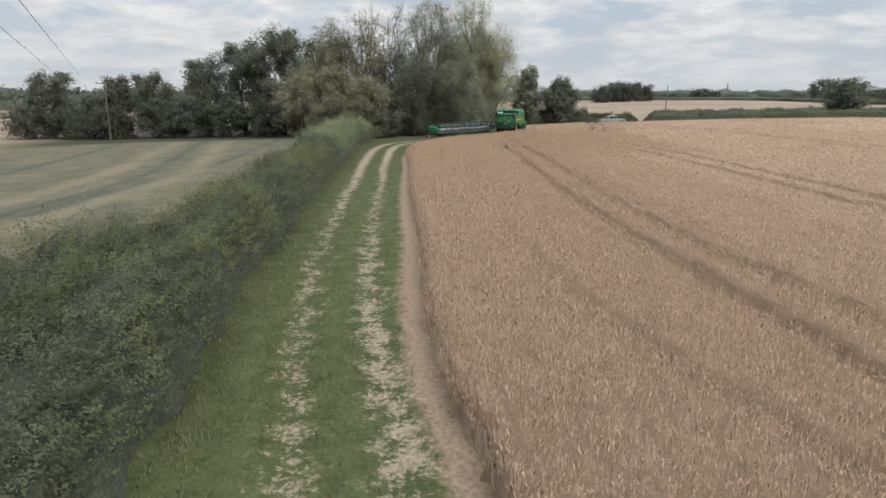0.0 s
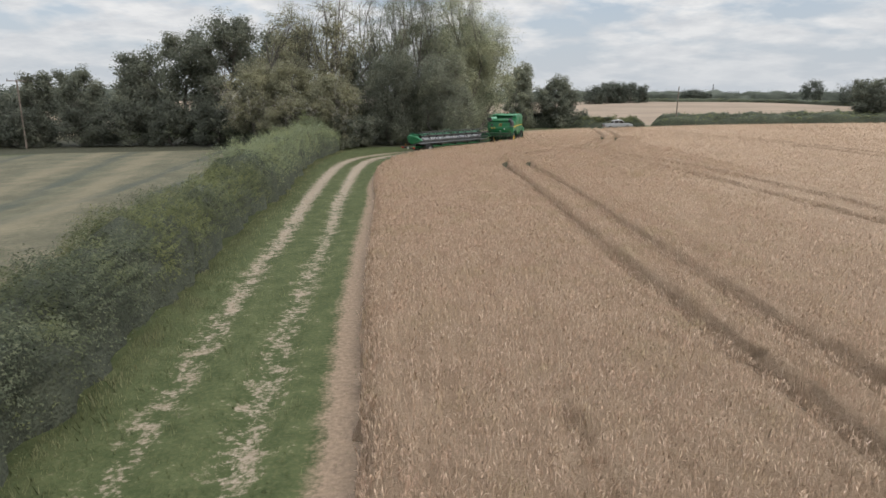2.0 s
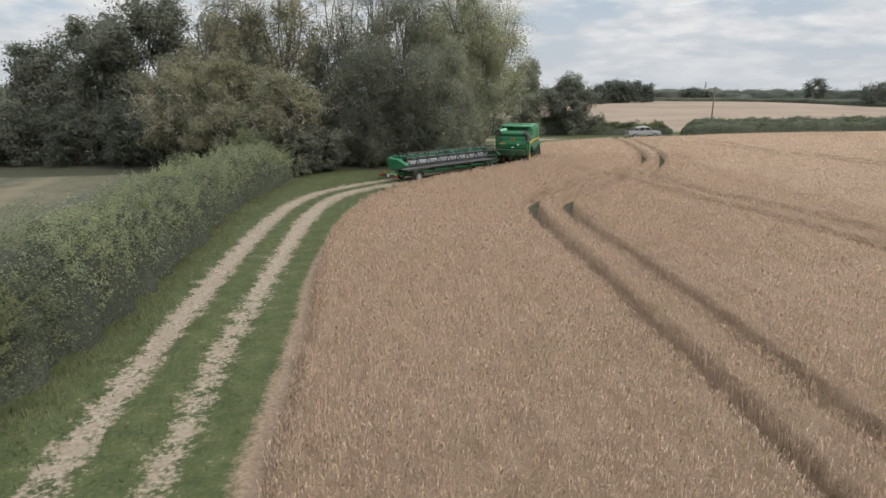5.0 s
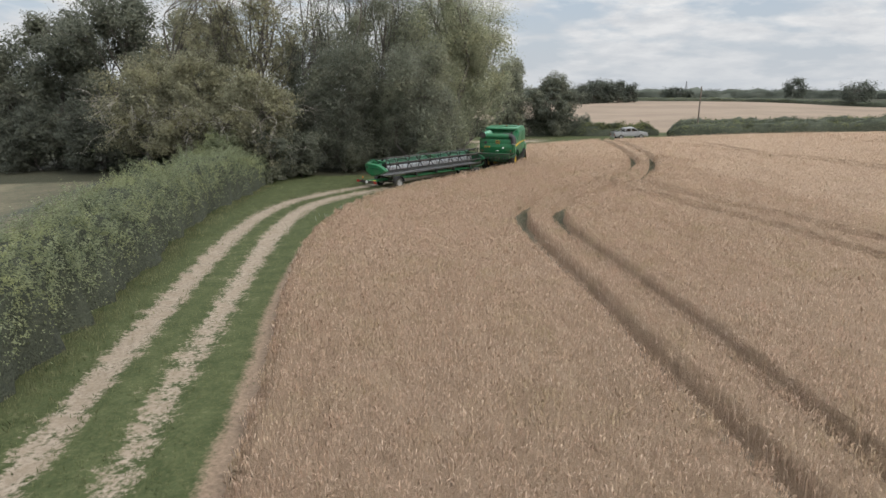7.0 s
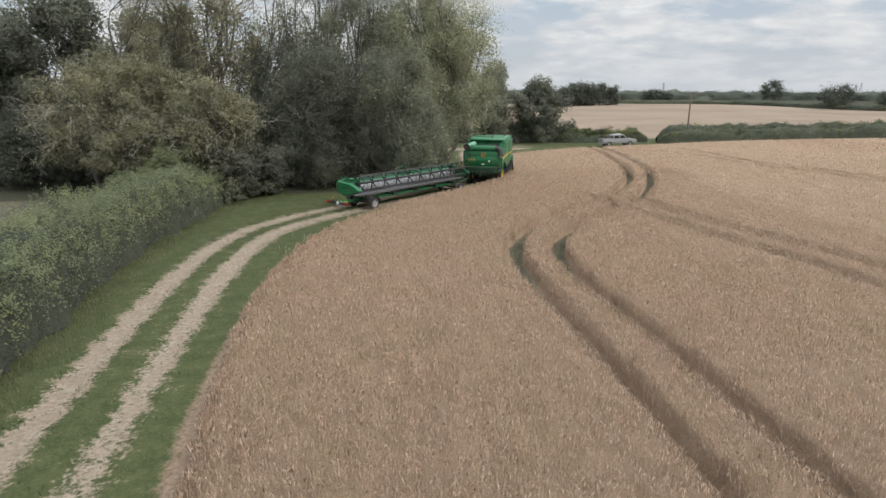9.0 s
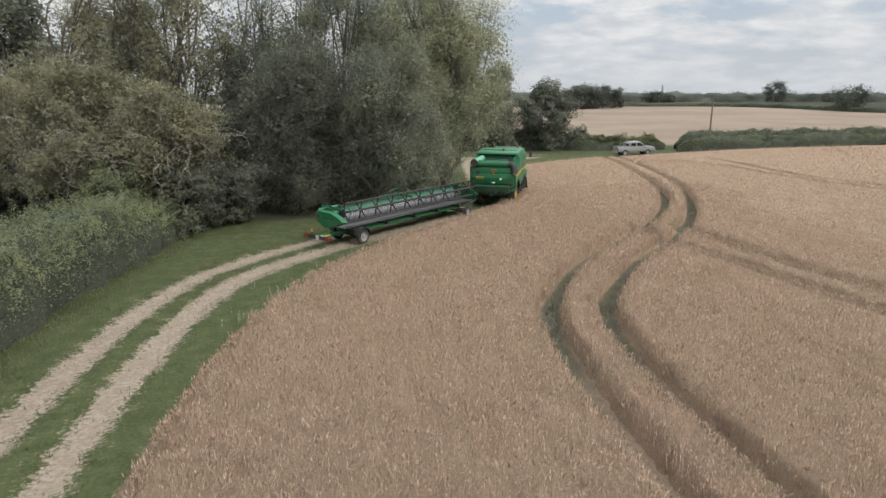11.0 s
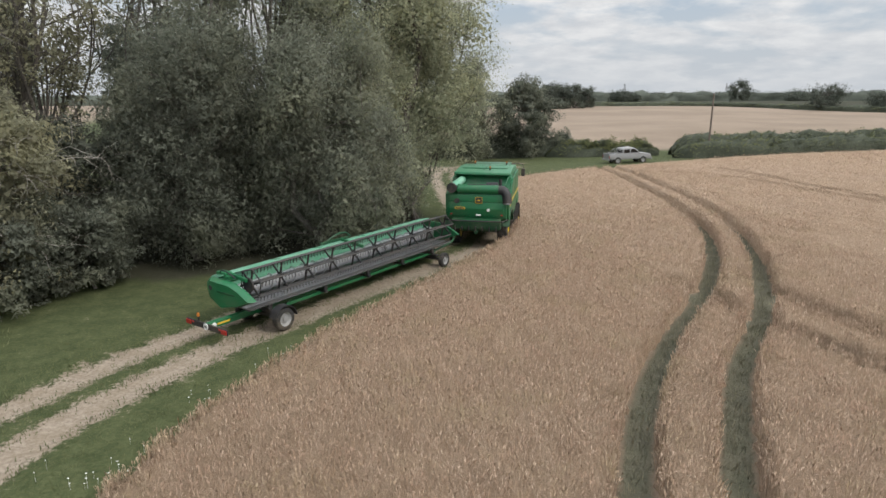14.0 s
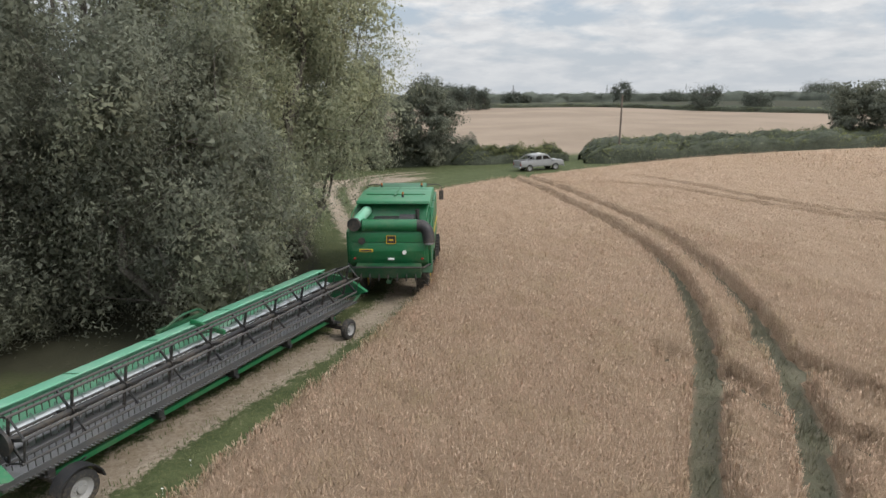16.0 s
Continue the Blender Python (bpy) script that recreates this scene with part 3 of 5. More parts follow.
    for name, shape, nrm, mat in (("wheat_stalks", stalk, face[k], ear_mat("ripe_straw", 1.0)), ("wheat_ears", ear, tilt, ear_mat("ripe_ear", 1.16))):
        v, c = shape.reshape(-1, 3), shape.shape[1]
        o = new(name, array_mesh(name, v, np.arange(len(v)).reshape(-1, c), mat, True, np.repeat(nrm, c, 0)))
        o.parent = field
        tagged(o, kind="stuff")


build_wheat()

# ---- leaves, hedges, trees ----


def leaves(rng, centres, size, wide=0.5, droop=0.0, out=None, rough=0.55):
    """Pointed leaves; they face outwards from the crown, more or less, and droop hangs their tips."""
    n = len(centres)
    face = rng.normal(0, 1, (n, 3))
    if out is not None:
        o = out / (np.linalg.norm(out, axis=1)[:, None] + 1e-9)
        o = o + np.array([0, 0, 0.55])
        face = o + face * rough
    face /= np.linalg.norm(face, axis=1)[:, None] + 1e-9
    d = rng.normal(0, 1, (n, 3))
    d[:, 2] -= droop * 2.6
    d -= face * (d * face).sum(1)[:, None]
    d /= np.linalg.norm(d, axis=1)[:, None] + 1e-9
    s = np.cross(d, face)
    long = (size * rng.uniform(0.6, 1.35, n))[:, None]
    w = long * wide * 0.5
    up = face * long * 0.1
    c = centres
    v = np.stack([c - d * long * 0.35 - s * w * 0.8, c - d * long * 0.2 + s * w + up, c + d * long * 0.65], 1).reshape(-1, 3)
    soft = face if out is None else 0.4 * face + o / (np.linalg.norm(o, axis=1)[:, None] + 1e-9)
    soft = soft / (np.linalg.norm(soft, axis=1)[:, None] + 1e-9)
    return v, np.arange(len(v)).reshape(-1, 3), np.repeat(soft, 3, 0)


def tube(path, radii, sides=5):
    """A tapered tube along a path: vertices and quads."""
    path = np.asarray(path, float)
    t = np.gradient(path, axis=0)
    t /= np.linalg.norm(t, axis=1)[:, None] + 1e-9
    ref = np.where(np.abs(t[:, 2:3]) > 0.9, np.array([[1.0, 0, 0]]), np.array([[0, 0, 1.0]]))
    a = np.cross(t, ref)
    a /= np.linalg.norm(a, axis=1)[:, None] + 1e-9
    b = np.cross(t, a)
    ang = np.linspace(0, 2 * np.pi, sides, endpoint=False)
    ring = path[:, None, :] + np.asarray(radii)[:, None, None] * (np.cos(ang)[None, :, None] * a[:, None, :] + np.sin(ang)[None, :, None] * b[:, None, :])
    v = ring.reshape(-1, 3)
    i = np.arange(len(path) * sides).reshape(len(path), sides)
    q = np.stack([i[:-1], np.roll(i[:-1], -1, 1), np.roll(i[1:], -1, 1), i[1:]], -1).reshape(-1, 4)
    return v, q


def joined(parts):
    v, f, k = [], [], 0
    for a, b in parts:
        v.append(a)
        f.append(b + k)
        k += len(a)
    return np.vstack(v), np.vstack(f)


def limb(a, b, rng, sag=0.1, n=6):
    """A bent line from a to b."""
    a, b = np.asarray(a, float), np.asarray(b, float)
    u = np.linspace(0, 1, n)[:, None]
    bow = rng.normal(0, 1, 3) * np.linalg.norm(b - a) * 0.09
    p = a + (b - a) * u + np.sin(u * np.pi) * (bow + np.array([0, 0, sag * np.linalg.norm(b - a)]))
    return p


def gnarl(start, way, length, r, rng, depth):
    """A crooked bare branch with its side branches."""
    n = 9
    p, d = [np.array(start)], np.array(way) / np.linalg.norm(way)
    for j in range(n - 1):
        d = d + rng.normal(0, 0.22, 3) + np.array([0, 0, -0.035])
        d /= np.linalg.norm(d)
        p.append(p[-1] + d * length / (n - 1))
    bits = [tube(np.array(p), np.linspace(r, r * 0.28, n), 4 if depth > 1 else 3)]
    if depth > 0:
        for j in range(4 if depth > 1 else 2):
            i = rng.randint(3, n)
            way2 = p[min(i, n - 1)] - p[i - 1] + rng.normal(0, 0.75, 3) * length / (n - 1)
            bits += gnarl(p[min(i, n - 1)], way2, length * rng.uniform(0.35, 0.6), r * 0.48, rng, depth - 1)
    return bits


# fill under the hedge's leaf skin, darker than most of the leaves
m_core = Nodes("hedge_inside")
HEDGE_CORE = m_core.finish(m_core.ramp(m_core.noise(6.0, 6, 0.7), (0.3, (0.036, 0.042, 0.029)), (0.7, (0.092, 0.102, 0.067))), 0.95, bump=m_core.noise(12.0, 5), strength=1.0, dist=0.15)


def tree(name, label, x, y, height, wide, leaf, bark, count, size, seed, low=0.25, droop=0.0, trunk=0.25, clumps=14, spread_out=1.0, category="tree", group="", bare=0, base=None, narrow=0.5, stems=1, tuft=0.2):
    """A trunk with limbs that end in clumps, and a crown of small leaves about them."""
    rng = np.random.RandomState(seed)
    z0 = gz(x, y) if base is None else base
    thing = new(name)
    thing.location = (x, y, z0)
    wood, pts, outs = [], [], []
    count = int(count * 1.6)
    size = size * 0.78
    inner = []
    top = np.array([rng.normal(0, 0.04) * height, rng.normal(0, 0.04) * height, height * 0.8])
    lines = []
    for j in range(stems):
        a = rng.uniform(0, 6.28) if stems == 1 else 0.5 + j * 6.283 / stems + rng.uniform(-0.5, 0.5)
        out = 0.0 if stems == 1 else wide * rng.uniform(0.1, 0.24)
        tip = top * np.array([1, 1, rng.uniform(0.78, 0.98) if stems > 1 else 1]) + np.array([math.cos(a) * out, math.sin(a) * out, 0])
        foot = np.array([math.cos(a) * 0.35, math.sin(a) * 0.35, -0.2]) * (stems > 1) + np.array([0, 0, -0.2]) * (stems == 1)
        lines.append(limb(foot, tip, rng, 0.0, 8) + np.r_[np.zeros((1, 3)), rng.normal(0, 0.05 * wide, (7, 3)) * np.array([1, 1, 0])])
        wood.append(tube(lines[-1], np.linspace(trunk, trunk * 0.1, 8), 7))
    per = max(1, count // clumps)
    for k in range(clumps):
        u = (k + 0.5) / clumps
        zc = height * (low + (0.93 - low) * u ** 0.9)
        shape = math.sin(math.pi * min(1, 0.24 + 0.6 * u)) ** 0.7
        a = k * 2.4 + rng.uniform(-0.6, 0.6)
        r = wide * 0.5 * shape * rng.uniform(0.35, 0.8) * spread_out
        c = np.array([math.cos(a) * r, math.sin(a) * r, zc])
        rad = np.array([1, 1, 0.85]) * wide * rng.uniform(0.14, 0.25)
        rad[2] = max(rad[2], height * 0.07) * (1 + droop)
        stem = min(lines, key=lambda q: np.hypot(*(q[5] - c)[:2]))
        s0 = stem[min(7, max(1, int(7 * (zc / height) * 0.98)))]
        arm = limb(s0, c, rng, 0.08)
        wood.append(tube(arm, np.linspace(trunk * 0.24, trunk * 0.06, 6), 5))
        for j in range(5 if count > 17000 else 2):
            tip = c + rng.normal(0, 0.6, 3) * rad
            tw = limb(arm[rng.randint(2, 6)], tip, rng, 0.05, 5)
            wood.append(tube(tw, np.linspace(trunk * 0.1, trunk * 0.025, 5), 4))
        # leaves: small groups within the clump, thicker towards its skin
        ng = max(12, per // 75)
        gc = rng.normal(0, 1, (ng, 3))
        gc /= np.linalg.norm(gc, axis=1)[:, None]
        gc *= rng.uniform(0.35, 1.12, (ng, 1))
        which = rng.randint(0, ng, per)
        q = gc[which] + np.clip(rng.normal(0, 1, (per, 3)), -1.6, 1.6) * (tuft - 0.04 * min(1, droop * 1.6)) * np.array([1, 1, 0.75])
        if droop > 0.25:
            fall = rng.uniform(0, 1, per) * rng.uniform(0.35, 1.0, ng)[which]
            q[:, 2] -= fall * 0.5
            q[:, :2] *= (1 + 0.18 * np.sqrt(fall))[:, None]
        if stems > 1 and u > 0.5:
            q = q[which < ng * 0.88]
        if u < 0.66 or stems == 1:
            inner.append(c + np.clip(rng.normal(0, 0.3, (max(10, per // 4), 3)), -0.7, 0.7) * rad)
        pts.append(c + q * rad)
        if stems > 1 and u > 0.5:
            which = which[which < ng * 0.88]
        outs.append(2.6 * (q - gc[which]) / tuft * 0.45 + 0.5 * q + 0.9 * (c + q * rad) / np.array([wide * 0.5, wide * 0.5, height * 0.5]) - np.array([0, 0, 0.7]))
    pts, outs = np.vstack(pts), np.vstack(outs)
    ok = pts[:, 2] > 0.15
    v, f, nrm = leaves(rng, pts[ok], size, narrow, droop, outs[ok])
    for k in range(bare):
        a = rng.uniform(-2.7, -0.2)
        p0 = lines[0][rng.randint(3, 6)]
        go = np.array([math.cos(a), math.sin(a), rng.uniform(-0.1, 0.35)])
        p0 = p0 + go * wide * rng.uniform(0.15, 0.3)
        bv, bf = joined(gnarl(p0, go, wide * rng.uniform(0.25, 0.42), 0.024, rng, 3))
        o = new("bare_branch", array_mesh("bare_branch", bv, bf, DEADWOOD, True))
        o.parent = thing
    wv, wf = joined(wood)
    t = new("trunk", array_mesh("trunk", wv, wf, bark, True))
    c = new("crown", array_mesh("crown", v, f, leaf, True, nrm))
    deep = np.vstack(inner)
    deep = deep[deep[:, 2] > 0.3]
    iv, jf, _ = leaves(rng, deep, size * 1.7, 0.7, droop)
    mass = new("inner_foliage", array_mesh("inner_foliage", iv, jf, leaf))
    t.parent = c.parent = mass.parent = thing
    return tagged(thing, label, category, group)


def hedge(name, label, line, half, high, count, size, mat, seed, step=0.5, group="", ragged=0.25, rise=None, inner=None, taper=1.2):
    """A hedge along a line: a solid core in a darker tone, and leaves on its uneven skin."""
    rng = np.random.RandomState(seed)
    count, size = int(count * 1.8), size * 0.8
    seg = np.r_[0, np.cumsum(np.hypot(*np.diff(line, axis=0).T))]
    length = seg[-1]
    k = max(3, int(length / step))
    s = np.linspace(0, length, k)
    cx, cy = np.interp(s, seg, line[:, 0]), np.interp(s, seg, line[:, 1])
    t = np.gradient(np.column_stack([cx, cy]), axis=0)
    t /= np.linalg.norm(t, axis=1)[:, None]
    side = np.column_stack([t[:, 1], -t[:, 0]])
    thing = new(name)
    ax, ay = float(cx[0]), float(cy[0])
    thing.location = (ax, ay, gz(ax, ay))

    def skin(si, ang, grow):
        x0, y0 = np.interp(si, s, cx), np.interp(si, s, cy)
        nx, ny = np.interp(si, s, side[:, 0]), np.interp(si, s, side[:, 1])
        ca, sa = np.cos(ang), np.sin(ang)
        ends = np.clip(np.minimum(si, length - si) / taper + (0.35 if taper < 2 else 0.28), 0, 1)
        rough = grow * ends * (1 + ragged * 0.5 * wave(si, ang * 1.6, 2.1, seed + 1) + ragged * 0.5 * wave(si, ang * 3, 0.9, seed + 2) + 0.12 * wave(si, ang * 0, 11, seed + 3))
        w = half * np.sign(ca) * np.abs(ca) ** 0.7 * rough
        hz = (high if rise is None else np.interp(y0, rise[0], rise[1])) * np.clip(sa, 0, 1) ** 0.62 * rough
        x, y = x0 + nx * w, y0 + ny * w
        return x - ax, y - ay, ground_z(x0, y0) + hz - gz(ax, ay)

    ang = np.linspace(0, np.pi, 9)
    S, A = np.meshgrid(s, ang, indexing="ij")
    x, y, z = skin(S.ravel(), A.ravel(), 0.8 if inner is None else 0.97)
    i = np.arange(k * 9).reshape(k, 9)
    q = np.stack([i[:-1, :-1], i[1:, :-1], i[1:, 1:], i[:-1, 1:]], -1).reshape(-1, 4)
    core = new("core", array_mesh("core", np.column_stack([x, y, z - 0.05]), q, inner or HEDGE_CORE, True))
    si, an = rng.uniform(0, length, count), np.arccos(rng.uniform(-1, 1, count))
    x, y, z = skin(si, an, 0.9 + 0.05 * np.clip(rng.normal(0, 1, count), -2, 1.2) + 0.06 * wave(si, an * 1.5, 0.55, seed + 5))
    out = np.column_stack([np.interp(si, s, side[:, 0]) * np.cos(an), np.interp(si, s, side[:, 1]) * np.cos(an), np.sin(an) * 0.8])
    v, f, nrm = leaves(rng, np.column_stack([x, y, np.maximum(z, 0.03)]), size, 0.6, 0.0, out)
    lv = new("foliage", array_mesh("foliage", v, f, mat, True, nrm))
    core.parent = lv.parent = thing
    return tagged(thing, label, "hedge", group)


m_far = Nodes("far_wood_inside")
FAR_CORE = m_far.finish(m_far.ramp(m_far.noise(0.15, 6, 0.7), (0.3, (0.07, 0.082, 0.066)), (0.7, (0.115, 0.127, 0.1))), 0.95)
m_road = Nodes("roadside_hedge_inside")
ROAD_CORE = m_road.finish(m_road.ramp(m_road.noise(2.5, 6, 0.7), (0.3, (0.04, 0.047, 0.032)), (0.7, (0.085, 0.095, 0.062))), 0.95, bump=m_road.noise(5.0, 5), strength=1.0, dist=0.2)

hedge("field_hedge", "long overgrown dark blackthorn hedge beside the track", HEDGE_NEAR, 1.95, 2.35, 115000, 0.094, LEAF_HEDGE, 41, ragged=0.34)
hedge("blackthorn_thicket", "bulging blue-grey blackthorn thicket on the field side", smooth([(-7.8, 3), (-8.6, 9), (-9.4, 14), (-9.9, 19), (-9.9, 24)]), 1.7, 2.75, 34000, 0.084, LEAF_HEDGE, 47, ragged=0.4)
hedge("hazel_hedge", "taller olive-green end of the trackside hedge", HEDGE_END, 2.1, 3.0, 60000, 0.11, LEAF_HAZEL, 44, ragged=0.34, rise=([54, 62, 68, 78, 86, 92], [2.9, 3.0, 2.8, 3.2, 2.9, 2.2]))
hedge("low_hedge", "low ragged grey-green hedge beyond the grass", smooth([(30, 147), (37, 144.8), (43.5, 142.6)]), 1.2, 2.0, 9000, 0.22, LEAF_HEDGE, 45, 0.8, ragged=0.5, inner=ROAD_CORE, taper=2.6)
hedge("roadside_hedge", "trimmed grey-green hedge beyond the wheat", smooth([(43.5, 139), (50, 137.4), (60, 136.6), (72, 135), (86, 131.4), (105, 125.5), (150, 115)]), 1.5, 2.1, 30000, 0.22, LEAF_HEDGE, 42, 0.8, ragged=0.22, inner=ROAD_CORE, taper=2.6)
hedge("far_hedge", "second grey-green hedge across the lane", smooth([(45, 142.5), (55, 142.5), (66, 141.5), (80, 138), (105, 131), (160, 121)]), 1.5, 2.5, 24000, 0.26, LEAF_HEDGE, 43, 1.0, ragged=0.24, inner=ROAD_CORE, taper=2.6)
GROUP = "belt of trees beside the track"
for n, (x, y, h, w, k) in enumerate([(-1.0, 103.5, 21, 9, 46000), (4.6, 105, 21.5, 9, 48000), (7.4, 107.5, 17, 10.2, 56000), (-5.5, 107, 20.5, 9.5, 15000), (1.5, 113, 18, 8, 7000), (7.2, 118, 12, 6.0, 9000)]):
    tree("willow_tree", "tall grey-green willow with drooping foliage", x, y, h, w, LEAF_PALE if n in (1, 2, 5) else LEAF_WILLOW, BARK, k, 0.19, 100 + n, 0.3 if n == 2 else 0.12, 0.35, 0.3, 36, group=GROUP, narrow=0.36, stems=3)
for n, (x, y, h, w, k) in enumerate([(2.2, 98.8, 10.5, 8.5, 46000), (-3.8, 98.6, 11, 8.5, 42000), (4.4, 103.6, 10.0, 6.0, 32000), (7.0, 110.5, 8.5, 4.6, 10000)]):
    tree("willow_bush", "bushy willow with leaves down to the ground", x, y, h, w, (LEAF_WILLOW, LEAF_OAK, LEAF_PALE, LEAF_PALE)[n], BARK, k, 0.17, 120 + n, 0.06, 0.35, 0.2, 30, group=GROUP, narrow=0.38)
for n, (x, y, h, w, k) in enumerate([(-11.5, 101.5, 18.8, 9.5, 11000), (-17.2, 103.5, 17.6, 10, 17000)]):
    tree("poplar_tree", "thin-leaved tree with pale branches showing", x, y, h, w, LEAF_MAPLE, BARK, k, 0.2, 140 + n, 0.4 if n == 0 else 0.3, 0.15, 0.42, 30, group=GROUP, stems=2)
for n, (x, y, h, w, k) in enumerate([(-10.5, 93.2, 8.3, 7.5, 16000), (-15.5, 96, 10, 8.5, 16000), (-20.5, 99, 10, 8.5, 12000)]):
    tree("field_maple", "yellow-green bushy tree with bare grey branches", x, y, h, w, LEAF_MAPLE, BARK, k, 0.2, 150 + n, 0.16, 0.1, 0.2, 24, group=GROUP, bare=15)
for n, (x, y, h, w, k) in enumerate([(-26, 108, 17, 11, 15000), (-33, 110, 15.6, 10, 13000), (-40.5, 112, 13, 9.5, 12000), (-50, 113, 11, 8.5, 9000), (-56.5, 114.5, 10.8, 6, 7000), (-69, 116, 11.6, 9.5, 10000), (-9, 113, 13, 9, 7000), (-21, 116, 16.5, 11, 10000), (-62, 118, 8, 9, 6000)]):
    tree("oak_tree", "dark green broad-leaved tree in the belt", x, y, h, w, LEAF_OAK, BARK, k, 0.36, 160 + n, 0.15, 0.0, 0.35, 22, group=GROUP, tuft=0.27)
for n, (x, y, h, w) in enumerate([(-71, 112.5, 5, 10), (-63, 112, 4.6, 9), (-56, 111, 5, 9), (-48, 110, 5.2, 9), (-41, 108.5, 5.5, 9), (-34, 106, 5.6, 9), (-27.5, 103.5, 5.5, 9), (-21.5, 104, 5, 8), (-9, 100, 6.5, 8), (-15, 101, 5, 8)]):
    tree("hawthorn_bush", "dense hawthorn bush under the trees, leaf colour darkened for shade", x, y, h, w, LEAF_SHADED, BARK, 6500, 0.3, 180 + n, 0.03, 0.0, 0.14, 16, category="bush", group=GROUP)
tree("ash_tree", "grey-green tree at the track's bend", 19.8, 149, 12.6, 8, LEAF_WILLOW, BARK, 15000, 0.34, 201, 0.06, 0.3, 0.3, 22)
tree("ash_tree", "dark bushy tree beside the grass", 27, 148.5, 9.8, 9, LEAF_OAK, BARK, 15000, 0.34, 202, 0.04, 0.0, 0.3, 20)
tree("oak_tree", "round oak standing over the hedge", 86, 139, 8.2, 9.5, LEAF_OAK, BARK, 8000, 0.4, 203, 0.12, 0.0, 0.3, 16)
for n, (x, y, h, w) in enumerate([(65, 262, 6.8, 10), (71, 266, 8, 10), (76, 268, 7.2, 10), (81, 270, 7.8, 10), (86.5, 273, 6.6, 8), (75, 274, 7.6, 11), (262, 445, 13, 17), (300, 440, 5.5, 26), (178, 440, 6.2, 17), (187, 440, 4.2, 10), (120, 139, 5, 9), (110, 134, 5, 8), (153, 243, 7.8, 12), (164, 233, 6, 12), (150, 150, 7, 12), (182, 216, 7, 14), (206, 200, 8, 16), (420, 430, 12, 30), (470, 470, 12, 30)]):
    tree("far_tree", "distant dark tree at a field's edge", x, y, h, w, LEAF_FAR, BARK, 3600, 0.7 if y > 400 else 0.42 if y > 170 else 0.34, 220 + n, 0.06, 0.0, 0.4, 22, tuft=0.2, group="far trees", base=gz(x, y) - 0.3)
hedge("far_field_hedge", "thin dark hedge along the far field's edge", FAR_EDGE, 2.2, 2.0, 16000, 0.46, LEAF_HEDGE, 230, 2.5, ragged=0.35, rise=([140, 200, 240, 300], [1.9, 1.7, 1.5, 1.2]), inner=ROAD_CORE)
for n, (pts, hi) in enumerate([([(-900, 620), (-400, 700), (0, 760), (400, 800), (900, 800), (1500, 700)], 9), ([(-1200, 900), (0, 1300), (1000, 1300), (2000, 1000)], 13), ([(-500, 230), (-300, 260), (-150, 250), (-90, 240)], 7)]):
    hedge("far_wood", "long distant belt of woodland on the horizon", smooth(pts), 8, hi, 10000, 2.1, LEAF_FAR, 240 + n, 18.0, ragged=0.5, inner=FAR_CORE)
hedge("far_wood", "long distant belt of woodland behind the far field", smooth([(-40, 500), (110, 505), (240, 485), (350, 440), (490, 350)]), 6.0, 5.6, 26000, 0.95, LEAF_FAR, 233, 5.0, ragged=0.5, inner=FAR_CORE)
hedge("overgrown_hedge", "dark overgrown scrub at the track's bend", smooth([(5, 151), (14, 150), (24, 149), (34, 147.5)]), 1.6, 3.0, 12000, 0.3, LEAF_OAK, 46, 1.0, ragged=0.4)
for n, (x, y, h, w) in enumerate([(-9.2, 92.3, 4.2, 4.4), (-7.2, 94.6, 3.8, 4.0), (-12.6, 91.5, 4.0, 4.5)]):
    tree("hazel_bush", "leafy olive-green hazel bush at the hedge's end", x, y, h, w, LEAF_HAZEL if n == 2 else LEAF_OAK, BARK, 9000, 0.16, 260 + n, 0.04, 0.0, 0.08, 18, category="bush")

# ---- building parts ----


def part(name, bm, mat, parent, label="", smooth_shade=False):
    """Links a bmesh as one mesh object under a thing or a part."""
    bmesh.ops.recalc_face_normals(bm, faces=bm.faces)
    me = bpy.data.meshes.new(name)
    bm.to_mesh(me)
    bm.free()
    me.materials.append(mat)
    if smooth_shade:
        me.polygons.foreach_set("use_smooth", np.full(len(me.polygons), True))
        me.set_sharp_from_angle(angle=radians(40))
    ob = new(name, me)
    ob.parent = parent
    if label:
        tagged(ob, label)
    return ob


def box(bm, c, s, bevel=0.02, turn=None):
    """A box with rounded edges, added to bm."""
    r = bmesh.ops.create_cube(bm, size=1, matrix=Matrix.Translation(c) @ (turn or Matrix()) @ Matrix.Diagonal((*s, 1)))
    if bevel:
        edges = {e for v in r["verts"] for e in v.link_edges}
        bmesh.ops.bevel(bm, geom=list(edges), offset=min(bevel, min(s) * 0.45), segments=2, affect="EDGES", profile=0.6)
    return bm


def rod(bm, a, b, r, r2=None, seg=10, caps=True):
    """A round bar from a to b."""
    a, b = Vector(a), Vector(b)
    d = b - a
    m = Matrix.Translation((a + b) / 2) @ d.to_track_quat("Z", "Y").to_matrix().to_4x4()
    bmesh.ops.create_cone(bm, cap_ends=caps, segments=seg, radius1=r, radius2=r if r2 is None else r2, depth=d.length, matrix=m)
    return bm


